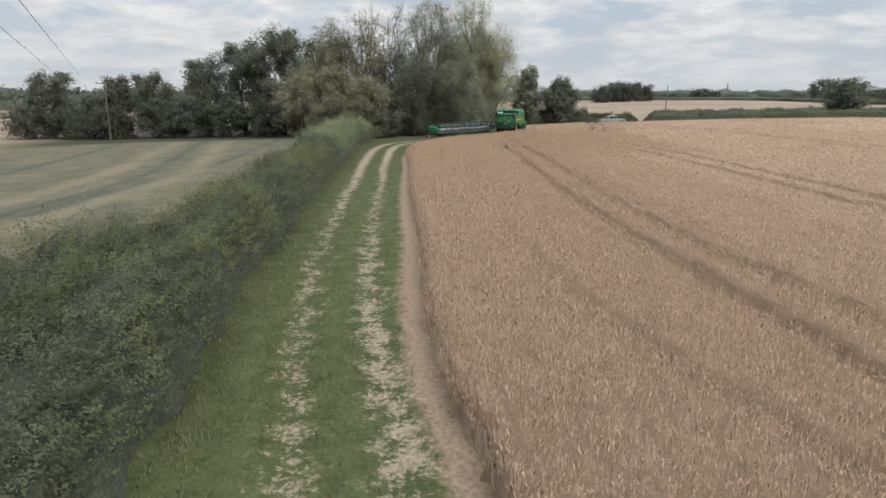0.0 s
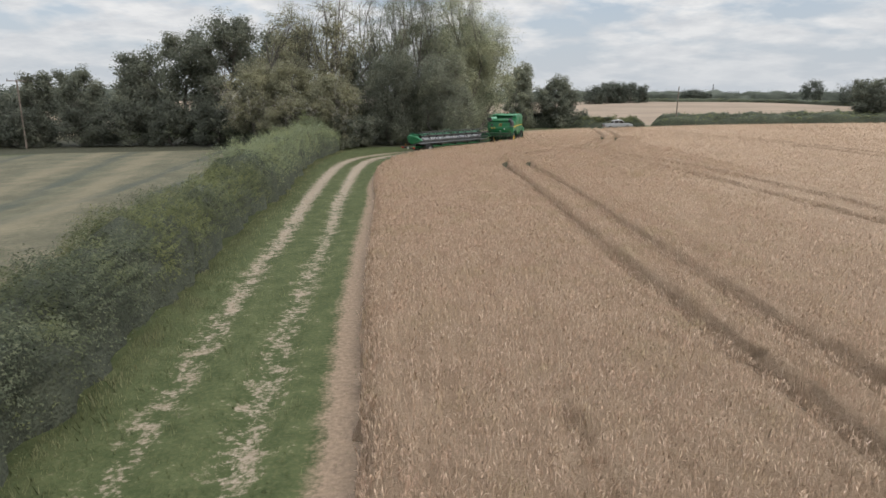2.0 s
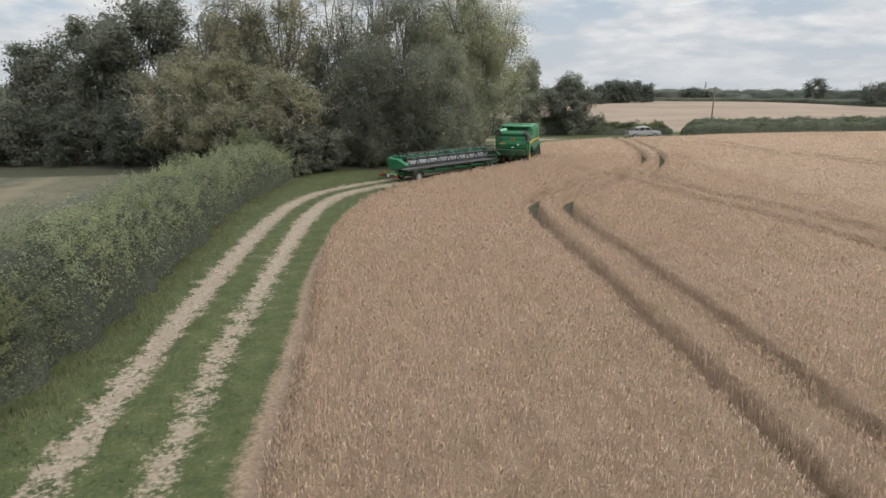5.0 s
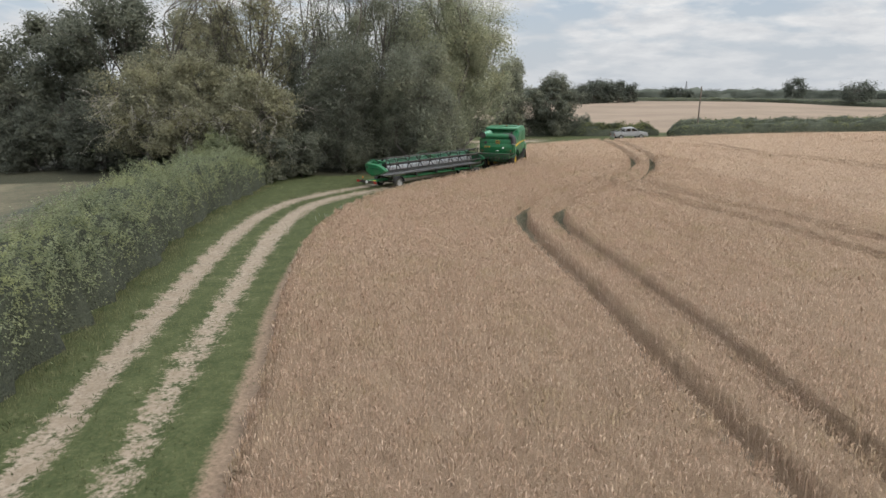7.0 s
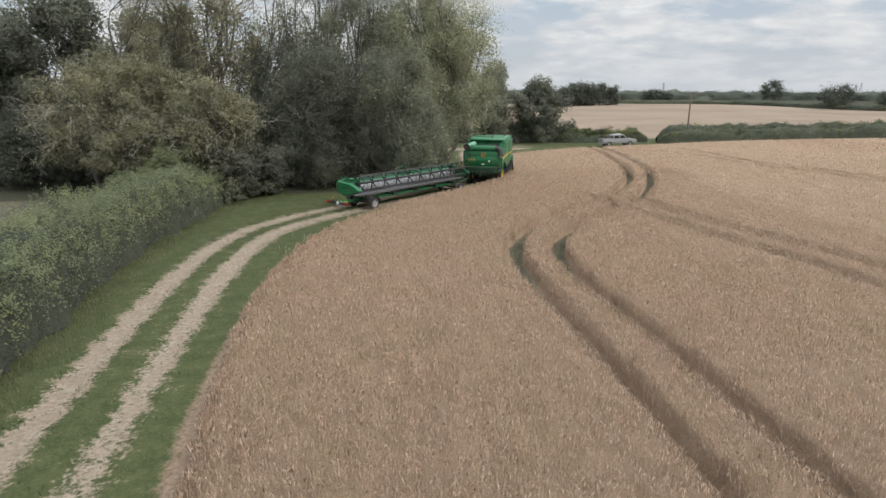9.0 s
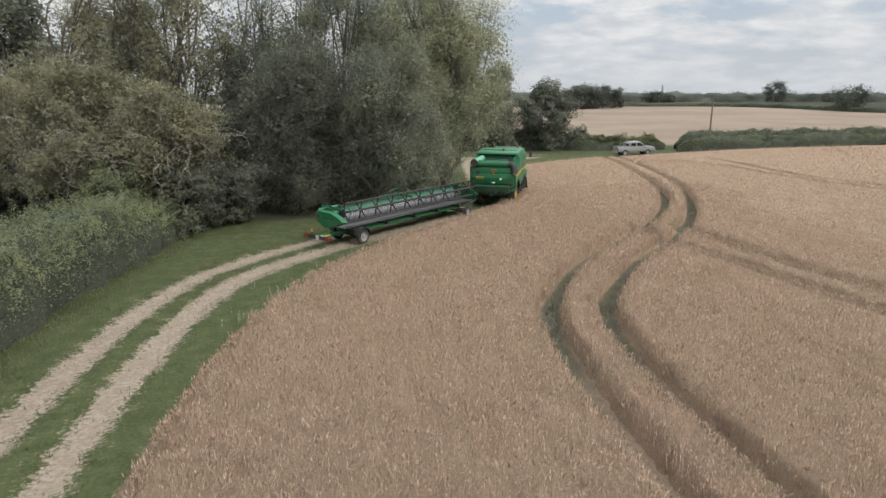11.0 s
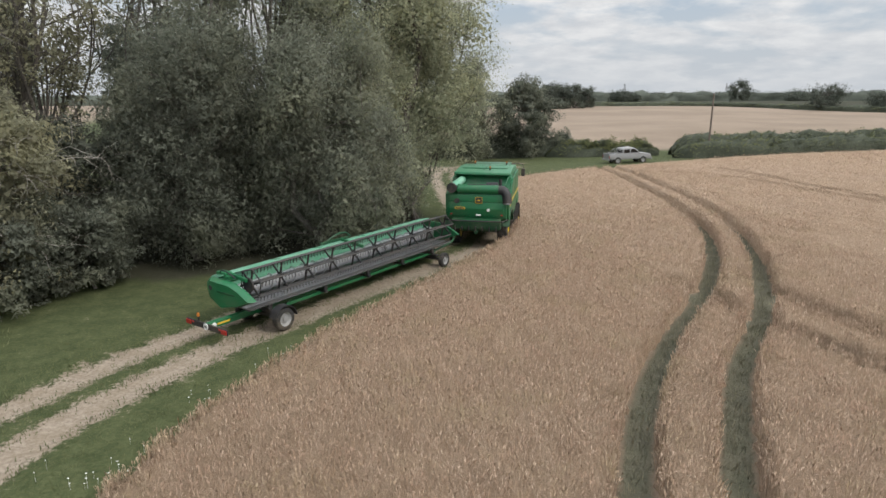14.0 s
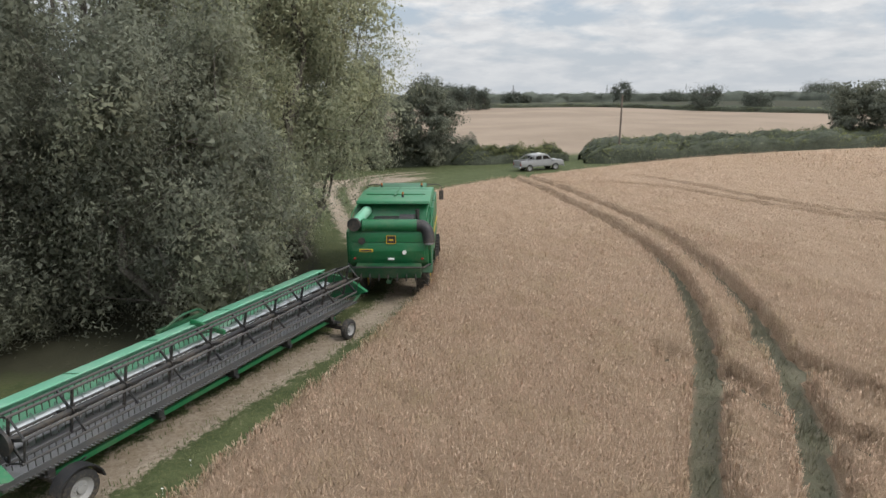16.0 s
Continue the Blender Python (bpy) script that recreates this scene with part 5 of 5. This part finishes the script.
        rod(bm, (cx, y - 0.03, cz), (cx, y + 0.03, cz), 0.13, seg=12)
        spider = part("spider", bm, BLACK, h, "black reel spider", True)
        for i, a in enumerate(angles):
            tip, nxt = ((cx + R * math.cos(q), y, cz + R * math.sin(q)) for q in (a, a + math.pi / 3))
            bm = bmesh.new()
            box(bm, (cx + 0.31 * math.cos(a), y, cz + 0.31 * math.sin(a)), (0.48, 0.035, 0.075), 0.008, Matrix.Rotation(-a, 4, "Y"))
            if y in (spots[0], spots[-1]):
                rod(bm, tip, nxt, 0.022, seg=6)
            part("arm", bm, BLACK, spider)
    for a in angles:
        bx, bz = cx + R * math.cos(a), cz + R * math.sin(a)
        bm = bmesh.new()
        rod(bm, (bx, HEAD_A + 0.35, bz), (bx, HEAD_B - 0.1, bz), 0.032, seg=8)
        bat = part("reel_bat", bm, BAT_STEEL, h, "long reel bat of worn grey steel", True)
        bm = bmesh.new()
        for y in np.arange(HEAD_A + 0.45, HEAD_B - 0.15, 0.15):
            rod(bm, (bx, y, bz), (bx - 0.03, y + 0.01, bz - 0.19), 0.011, seg=4)
        part("tine_comb", bm, BAT_STEEL, bat, "comb of spring tines hanging from the bat")
    # reel arms
    for y in (HEAD_A + 0.2, 4.9):
        bm = bmesh.new()
        box(bm, (-0.15, y, 2.04), (1.25, 0.09, 0.13), 0.02, Matrix.Rotation(0.1, 4, "Y"))
        rod(bm, (-0.75, y, 1.7), (0.1, y, 1.98), 0.03, seg=8)
        part("reel_arm", bm, GREEN, h, "green reel arm")
    # end shield, drawn to a point
    for y, full in ((HEAD_A, True), (HEAD_B, False)):
        bm = bmesh.new()
        s = -1 if full else 1
        rings = []
        shape = [(-1.22, 1.22, 0.0), (-1.32, 1.72, 0.0), (-1.1, 1.92, 0.0), (0.1, 1.88, 0.02), (0.65, 1.7, 0.02), (1.18, 1.42, 0.0), (0.5, 1.13, 0.0), (-0.55, 0.88, 0.0)]
        for off, grow in ((0.0, 1.0), (0.12, 1.0), (0.26, 0.86)):
            rings.append([bm.verts.new((0.03 + (px - 0.03) * grow, y + s * off, 1.42 + (pz - 1.42) * grow)) for px, pz, _ in shape])
        for r0, r1 in zip(rings[:-1], rings[1:]):
            for i in range(8):
                bm.faces.new([r0[i], r0[(i + 1) % 8], r1[(i + 1) % 8], r1[i]])
        bm.faces.new(rings[0])
        bm.faces.new(rings[-1])
        shield = part("end_shield" if full else "divider", bm, GREEN, h, "green moulded end shield drawn to a point", True)
        if full:
            bm = bmesh.new()
            rod(bm, (-0.95, y - 0.262, 1.6), (-0.95, y - 0.275, 1.6), 0.085, seg=14)
            part("badge", bm, BLACK, shield, "round black badge")
            bm = bmesh.new()
            prism(bm, [(y - 0.275, 1.5), (y - 0.275, 1.56), (y - 0.255, 1.56), (y - 0.255, 1.5)], -0.6, 0.35, 0.005)
            part("crease", bm, DARK_GREEN, shield)
            bm = bmesh.new()
            box(bm, (-0.75, y + 0.2, 2.02), (0.5, 0.3, 0.2), 0.03)
            box(bm, (-0.35, y + 0.1, 1.98), (0.3, 0.2, 0.12), 0.02)
            part("drive_box", bm, GREEN, h, "", True)
            bm = bmesh.new()
            rod(bm, (0.42, y + 0.26, 1.8), (0.42, y + 0.33, 1.8), 0.26, seg=18)
            part("pulley", bm, BLACK, h, "", True)
            bm = bmesh.new()
            pipe(bm, [(-0.85, y + 0.1, 2.05), (-0.6, y, 2.22), (-0.3, y, 2.2), (0.0, y + 0.1, 2.0)], 0.025, 6)
            part("hose", bm, BLACK, h, "", True)
    return tagged(h, "long green combine header with reel, carried on a trailer", "harvester header")


def trailer():
    t = new("header_trailer")
    bm = bmesh.new()
    box(bm, (-0.1, 4.2, 0.62), (0.2, 13.0, 0.22), 0.02)
    part("main_beam", bm, GREEN, t, "long green trailer beam", True)
    bm = bmesh.new()
    box(bm, (0.45, 4.9, 0.66), (0.1, 10.2, 0.12), 0.015)
    part("side_rail", bm, GREEN, t, "", True)
    for y in (-0.3, 2.4, 4.9, 7.2, 9.5):
        bm = bmesh.new()
        box(bm, (0.15, y, 0.74), (1.3, 0.12, 0.1), 0.015)
        box(bm, (0.68, y, 0.87), (0.14, 0.16, 0.22), 0.02)
        box(bm, (-0.45, y, 0.9), (0.12, 0.14, 0.28), 0.02)
        part("rest", bm, BLACK, t, "black rest under the header")
    for y, r, w in ((0.0, 0.42, 0.27), (10.0, 0.35, 0.22)):
        bm = bmesh.new()
        box(bm, (0, y, r), (1.9, 0.12, 0.12), 0.02)
        box(bm, (0.3, y, r + 0.15), (0.7, 0.25, 0.08), 0.02)
        part("axle", bm, BLACK, t, "", True)
        for s in (-1, 1):
            wheel(t, s * 1.02, y, r, w, RIM_GREY, s, 0)
            if r > 0.4:
                bm = bmesh.new()
                prism(bm, arc(y, r, r + 0.1, 5, 165, 10) + arc(y, r, r + 0.07, 165, 5, 10), s * 0.86, s * 1.2, 0.0)
                part("mudguard", bm, BLACK, t, "black curved mudguard", True)
    bm = bmesh.new()
    rod(bm, (0.5, -0.1, 0.62), (0.86, -0.5, 0.95), 0.02, seg=6)
    rod(bm, (0.5, 0.3, 0.62), (0.95, 0.3, 0.95), 0.02, seg=6)
    part("stay", bm, BLACK, t)
    # drawbar, turned towards the combine
    bm = bmesh.new()
    pipe(bm, [(0, 10.0, 0.5), (0.03, 11.0, 0.56), (-0.1, 12.4, 0.66), (-0.9, 13.7, 0.72)], 0.06, 8)
    part("drawbar", bm, DARK_GREEN, t, "", True)
    bm = bmesh.new()
    box(bm, (0, 10.0, 0.78), (0.5, 0.55, 0.3), 0.04)
    part("turntable", bm, GREEN, t, "", True)
    # rear light bar
    bm = bmesh.new()
    box(bm, (-0.1, -2.3, 0.62), (2.2, 0.06, 0.2), 0.015)
    bar = part("light_bar", bm, BLACK, t, "black rear light bar")
    for s in (-1, 1):
        bm = bmesh.new()
        box(bm, (-0.1 + s * 0.95, -2.345, 0.62), (0.26, 0.05, 0.15), 0.015)
        part("tail_light", bm, RED, bar, "red tail light")
        bm = bmesh.new()
        box(bm, (-0.1 + s * 0.72, -2.337, 0.66), (0.1, 0.03, 0.06), 0.01)
        part("reflector", bm, RED, bar)
    bm = bmesh.new()
    rod(bm, (-0.1, -2.335, 0.62), (-0.1, -2.36, 0.62), 0.115, seg=20)
    disc = part("speed_disc", bm, WHITE, bar, "round white disc marked 40")
    text("40", disc, (-0.1, -2.363, 0.62), 0.13, BLACK)
    bm = bmesh.new()
    rod(bm, (-0.62, -2.25, 0.7), (-0.62, -2.25, 0.86), 0.03, seg=8)
    stalk = part("beacon_base", bm, BLACK, bar)
    bm = bmesh.new()
    rod(bm, (-0.62, -2.25, 0.86), (-0.62, -2.25, 0.98), 0.055, 0.04, seg=12)
    b = part("beacon", bm, ORANGE, bar, "amber beacon", True)
    bm = bmesh.new()
    box(bm, (0.008, -1.72, 0.62), (0.02, 0.5, 0.06), 0.004)
    part("label_strip", bm, YELLOW, t, "yellow strip with unreadable marks")
    bm = bmesh.new()
    rod(bm, (0.0, -2.1, 0.62), (0.02, -2.1, 0.62), 0.09, seg=14)
    part("side_disc", bm, WHITE, t)
    return tagged(t, "green two-axle header trailer with a rear light bar", "trailer")


def text(words, parent, at, size, mat):
    """Letters as a thin mesh, facing backwards."""
    cu = bpy.data.curves.new("letters", "FONT")
    cu.body, cu.size, cu.align_x, cu.align_y, cu.extrude = words, size, "CENTER", "CENTER", 0.001
    o = bpy.data.objects.new("letters", cu)
    scene.collection.objects.link(o)
    me = bpy.data.meshes.new_from_object(o.evaluated_get(bpy.context.evaluated_depsgraph_get()))
    bpy.data.objects.remove(o)
    me.materials.clear()
    me.materials.append(mat)
    t = new("lettering", me)
    t.parent = parent
    t.matrix_local = pose(*at, 90, 0, 0)
    return t


def seated(x, y, turn, reach=4.0):
    """A pose on the ground, tipped with its slope along the way."""
    f = (math.sin(radians(turn)), math.cos(radians(turn)))
    z0, z1 = gz(x, y), gz(x + f[0] * reach, y + f[1] * reach)
    return pose(x, y, z0 - 0.04, math.degrees(math.atan2(z1 - z0, reach)), 0, -turn)


combine().matrix_world = seated(10.22, 99.8, 21, 3.7)
SEAT = seated(0.12, 89.3, 44.3, 10.0) @ Matrix.Diagonal((0.96, 0.96, 0.96, 1))
header().matrix_world = SEAT
trailer().matrix_world = SEAT

# ---- pickup truck ----


def pickup():
    p = new("pickup_truck")
    bm = bmesh.new()
    low = [(-2.6, 0.55), (-2.64, 1.2), (-0.95, 1.2), (1.15, 1.18), (2.4, 1.08), (2.6, 0.95), (2.64, 0.5)] + arc(1.6, 0.36, 0.45, 20, 160, 7) + arc(-1.55, 0.36, 0.45, 20, 160, 7)
    prism(bm, low, -0.88, 0.88, 0.05)
    body = part("body", bm, SILVER, p, "silver painted body", True)
    bm = bmesh.new()
    prism(bm, [(-0.98, 1.16), (-0.97, 1.62), (-0.86, 1.75), (-0.2, 1.79), (0.5, 1.77), (0.68, 1.7), (1.28, 1.14)], -0.82, 0.82, 0.05)
    cab = part("cab", bm, SILVER, p, "", True)
    for s in (-1, 1):
        for pts in ([(-0.8, 1.26), (-0.76, 1.62), (-0.1, 1.66), (-0.1, 1.26)], [(0.06, 1.26), (0.06, 1.66), (0.56, 1.63), (1.0, 1.26)]):
            bm = bmesh.new()
            prism(bm, pts, s * 0.81, s * 0.83, 0.0)
            part("side_window", bm, GLASS_DARK, cab)
    bm = bmesh.new()
    sheet(bm, [(-0.7, 1.26, 1.19), (0.7, 1.26, 1.19), (0.64, 0.74, 1.675), (-0.64, 0.74, 1.675)], 0.015)
    part("windscreen", bm, GLASS_DARK, cab)
    bm = bmesh.new()
    sheet(bm, [(0.66, -0.99, 1.26), (-0.66, -0.99, 1.26), (-0.6, -0.98, 1.58), (0.6, -0.98, 1.58)], 0.015)
    part("rear_window", bm, GLASS_DARK, cab)
    # flat black plate at rail height stands in for the shaded bed inside
    bm = bmesh.new()
    box(bm, (0, -1.84, 1.2), (1.5, 1.42, 0.03), 0.005)
    part("bed_shade_plate", bm, BLACK, p, "flat black plate for the shaded inside of the load bed")
    for s in (-1, 1):
        bm = bmesh.new()
        pipe(bm, [(s * 0.76, -1.16, 1.2), (s * 0.74, -1.17, 1.56), (s * 0.62, -1.18, 1.7), (0, -1.18, 1.72)], 0.03, 8)
        pipe(bm, [(s * 0.72, -1.19, 1.64), (s * 0.75, -1.4, 1.56), (s * 0.78, -2.0, 1.2)], 0.026, 8)
        part("roll_bar", bm, SILVER, p, "bright steel roll bar", True)
        for y in (1.6, -1.55):
            wheel(p, s * 0.8, y, 0.4, 0.25, RIM_GREY, s, 0)
        bm = bmesh.new()
        box(bm, (s * 0.98, 1.2, 1.12), (0.18, 0.09, 0.14), 0.03)
        part("door_mirror", bm, SILVER, p)
        bm = bmesh.new()
        box(bm, (s * 0.8, -2.61, 0.82), (0.14, 0.05, 0.26), 0.01)
        part("tail_light", bm, RED, p, "red tail light")
        bm = bmesh.new()
        box(bm, (s * 0.68, 2.57, 0.8), (0.3, 0.1, 0.16), 0.02)
        part("headlight", bm, WHITE, p, "clear headlight")
    for y, mat in ((-2.66, CHROME), (2.66, SILVER)):
        bm = bmesh.new()
        box(bm, (0, y, 0.5), (1.7, 0.14, 0.2), 0.03)
        part("bumper", bm, mat, p, "", True)
    bm = bmesh.new()
    for y in (0.0, 0.6):
        box(bm, (0, y - 0.2, 1.8), (1.3, 0.06, 0.04), 0.01)
    box(bm, (0, 0.1, 1.85), (0.9, 0.16, 0.07), 0.02)
    part("roof_bar", bm, WHITE, p, "low white roof bar")
    return tagged(p, "silver double-cab pickup truck on the grass", "pickup truck")


pickup().matrix_world = seated(36.3, 136.6, 88, 2.0)

# ---- poles and wires ----


def pole(name, label, x, y, high, arm):
    p = new(name)
    z = gz(x, y)
    p.location = (x, y, z)
    bm = bmesh.new()
    rod(bm, (0, 0, -0.3), (0.05, 0, high), 0.13, 0.09, seg=12)
    part("post", bm, WOOD, p, "", True)
    if arm:
        bm = bmesh.new()
        box(bm, (0, 0, high - 0.15), (2.6, 0.1, 0.12), 0.01)
        part("crossarm", bm, WOOD, p)
        for s in (-1.2, 0, 1.2):
            bm = bmesh.new()
            rod(bm, (s, 0, high - 0.1), (s, 0, high + 0.15), 0.05, 0.04, seg=8)
            part("insulator", bm, BLACK, p)
    return tagged(p, label, "utility pole")


pole("utility_pole", "weathered wooden power pole with a crossarm", -55.2, 108, 9.3, True)
pole("utility_pole", "plain leaning wooden pole behind the hedge", 48.3, 139.3, 7.6, False)
for n, line in enumerate([[(-5.71, 7.72, 9.06), (-38.3, 66.9, 8.14), (-70.97, 126.04, 7.22)], [(-4.59, 7.72, 9.14), (-36.6, 66.9, 9.02), (-68.56, 126.04, 8.9)]]):
    bm = bmesh.new()
    pipe(bm, line, 0.012, 5)
    me = bpy.data.meshes.new("power_line")
    bm.to_mesh(me)
    bm.free()
    me.materials.append(BLACK)
    tagged(new("power_line", me), "thin dark overhead power line over the field", "power line", "power lines")

def pylon(x, y, high, turn):
    """A far lattice pylon: four legs that lean together, cross braces and three pairs of arms."""
    p = new("electricity_pylon")
    p.matrix_world = pose(x, y, gz(x, y) - 0.5, 0, 0, turn)
    wide = lambda u: 3.2 * (1 - u) ** 1.4 + 0.35
    for sx, sy in ((-1, -1), (1, -1), (1, 1), (-1, 1)):
        bm = bmesh.new()
        pipe(bm, [(sx * wide(u), sy * wide(u), high * u) for u in (0, 0.3, 0.55, 0.8, 1.0)], 0.2, 5)
        part("leg", bm, STEEL, p)
    for k in range(9):
        u, v = k / 9, (k + 1) / 9
        bm = bmesh.new()
        for s in (-1, 1):
            rod(bm, (-wide(u), s * wide(u), high * u), (wide(v), s * wide(v), high * v), 0.12, seg=4)
            rod(bm, (s * wide(u), -wide(u), high * u), (s * wide(v), wide(v), high * v), 0.12, seg=4)
        part("brace", bm, STEEL, p)
    for u, reach in ((0.68, 4.6), (0.8, 5.6), (0.92, 4.2)):
        bm = bmesh.new()
        for s in (-1, 1):
            rod(bm, (0, 0, high * u + 1.2), (s * reach, 0, high * u), 0.16, seg=4)
            rod(bm, (0, 0, high * u), (s * reach, 0, high * u), 0.16, seg=4)
        part("cross_arm", bm, STEEL, p)
    return tagged(p, "distant grey steel lattice pylon behind the woods", "pylon", "far pylons")


for x, y, high in ((431, 969, 27.5), (553, 901, 26), (642, 835, 25)):
    pylon(x, y, high, 50)


# ---- grass ----


def grass(name, label, n, where, tall, mat, seed, lean=0.35):
    """Blades of grass, one quad each, at the places that where(rng, n) gives."""
    rng = np.random.RandomState(seed)
    x, y = where(rng, n)
    n = len(x)
    z = ground_z(x, y) - 0.03
    a, l = rng.uniform(-1.5, 1.5, n), rng.uniform(-lean, lean, n)
    hgt = tall * rng.uniform(0.5, 1.4, n) * (1 + 0.35 * wave(x, y, 2.2, seed))
    w = 0.012 + 0.02 * tall
    base = np.column_stack([x, y, z])
    s = np.column_stack([np.cos(a), np.sin(a), np.zeros(n)]) * w
    up = np.column_stack([-np.sin(a) * np.sin(l), np.cos(a) * np.sin(l), np.cos(l)]) * hgt[:, None]
    tip = base + up + np.column_stack([-np.sin(a), np.cos(a), np.zeros(n)]) * (hgt * 0.2 * np.sign(l))[:, None]
    v = np.stack([base - s, base + s, tip + s * 0.15, tip - s * 0.15], 1).reshape(-1, 3)
    nrm = np.column_stack([-np.sin(a) * 0.2, np.cos(a) * 0.2, np.ones(n)])
    nrm = np.repeat(nrm / np.linalg.norm(nrm, axis=1)[:, None], 4, 0)
    return tagged(new(name, array_mesh(name, v, np.arange(len(v)).reshape(-1, 4), mat, True, nrm)), label, "grass", kind="stuff")


def verge(rng, n):
    y = rng.uniform(8, 136, n)
    k = rng.randint(0, len(TRACK) - 1, n)
    u = rng.uniform(0, 1, n)
    c = TRACK[k] + (TRACK[k + 1] - TRACK[k]) * u[:, None]
    x, y = c[:, 0] + rng.uniform(-4.5, 4.5, n), c[:, 1] + rng.uniform(-2.5, 2.5, n)
    rut = np.minimum(near(x, y, RUT_L), near(x, y, RUT_R))
    ok = (rut > 0.35 + 0.15 * rng.normal(0, 1, n)) & (wheat_height(x, y) < 0.05) & (y > 3) & (x > np.interp(y, HEDGE[:, 1], HEDGE[:, 0] + 1.2))
    bare = near(x, y, WHEAT_EDGE) < np.interp(y, [0, 20, 45, 62, 75], [1.15, 1.2, 0.95, 0.4, 0.1])
    ok &= ~bare | (rng.uniform(0, 1, n) < 0.2)
    return x[ok], y[ok]


def hedge_foot(rng, n):
    y = rng.uniform(0, 90, n)
    x = np.interp(y, HEDGE[:, 1], HEDGE[:, 0]) + 1.9 + np.abs(rng.normal(0, 0.55, n)) - 0.2
    return x, y


def wheelings(rng, n):
    y = rng.uniform(8, 128, n)
    out = []
    for line in (TRAM_L, TRAM_R):
        out.append(np.column_stack([np.interp(y, line[:, 1], line[:, 0]) + rng.normal(0, 0.26, n), y]))
    for line in (BRANCH_A[::-1], BRANCH_B[::-1]):
        y = rng.uniform(60, 86, n // 4)
        out.append(np.column_stack([np.interp(y, line[:, 1], line[:, 0]) + rng.normal(0, 0.18, n // 4), y]))
    p = np.vstack(out)
    keep = np.random.RandomState(4).uniform(0, 1, len(p)) < np.interp(p[:, 1], [40, 67, 76], [0.12, 0.16, 1])
    return p[keep, 0], p[keep, 1]


grass("verge_grass", "short green grass on the verges and between the ruts", 95000, verge, 0.085, GRASS_BLADE, 71)
grass("dry_grass", "tall dry grass along the hedge foot", 15000, hedge_foot, 0.13, DRY_GRASS, 72)
grass("wheeling_grass", "green weeds in the wheelings through the wheat", 11000, wheelings, 0.15, WEED_BLADE, 73)


def field_margin(rng, n):
    y = rng.uniform(2, 88, n)
    x = np.interp(y, HEDGE[:, 1], HEDGE[:, 0]) - 2.0 - np.abs(rng.normal(0, 0.8, n)) - 0.9 * np.clip((24 - y) / 10, 0, 1)
    return x, y


grass("margin_grass", "tall pale grass along the field side of the hedge", 26000, field_margin, 0.42, DRY_GRASS, 74)


def wildflowers():
    """Small white flower heads on short stems, in loose patches of the verge."""
    rng = np.random.RandomState(81)
    bits = []
    for x, y, n in ((-1.9, 81.0, 16), (-2.6, 79.6, 9), (-0.6, 83.4, 10), (0.7, 85.6, 6), (-3.6, 77.2, 7), (2.6, 88.4, 5)):
        for _ in range(n):
            px, py = x + rng.normal(0, 0.45), y + rng.normal(0, 0.5)
            top = np.array([px, py, gz(px, py) + rng.uniform(0.12, 0.24)])
            a = np.linspace(0, 2 * np.pi, 7, endpoint=False) + rng.uniform(0, 1)
            r = rng.uniform(0.014, 0.024)
            ring = top + np.column_stack([r * np.cos(a), r * np.sin(a), rng.normal(0.006, 0.004, 7)])
            low = top - np.array([0, 0, 0.012])
            tri = np.array([[k, (k + 1) % 7, 7] for k in range(7)])
            bits.append((np.vstack([ring, low]), tri))
            foot = np.array([px, py, gz(px, py) - 0.02])
            bits.append((np.vstack([foot + (0.004, 0, 0), foot - (0.004, 0, 0), low]), np.array([[0, 1, 2]])))
    v, f = joined(bits)
    tagged(new("wildflowers", array_mesh("wildflowers", v, f, WHITE)), "small white wildflowers scattered in the verge grass", "flowers", kind="stuff")


wildflowers()
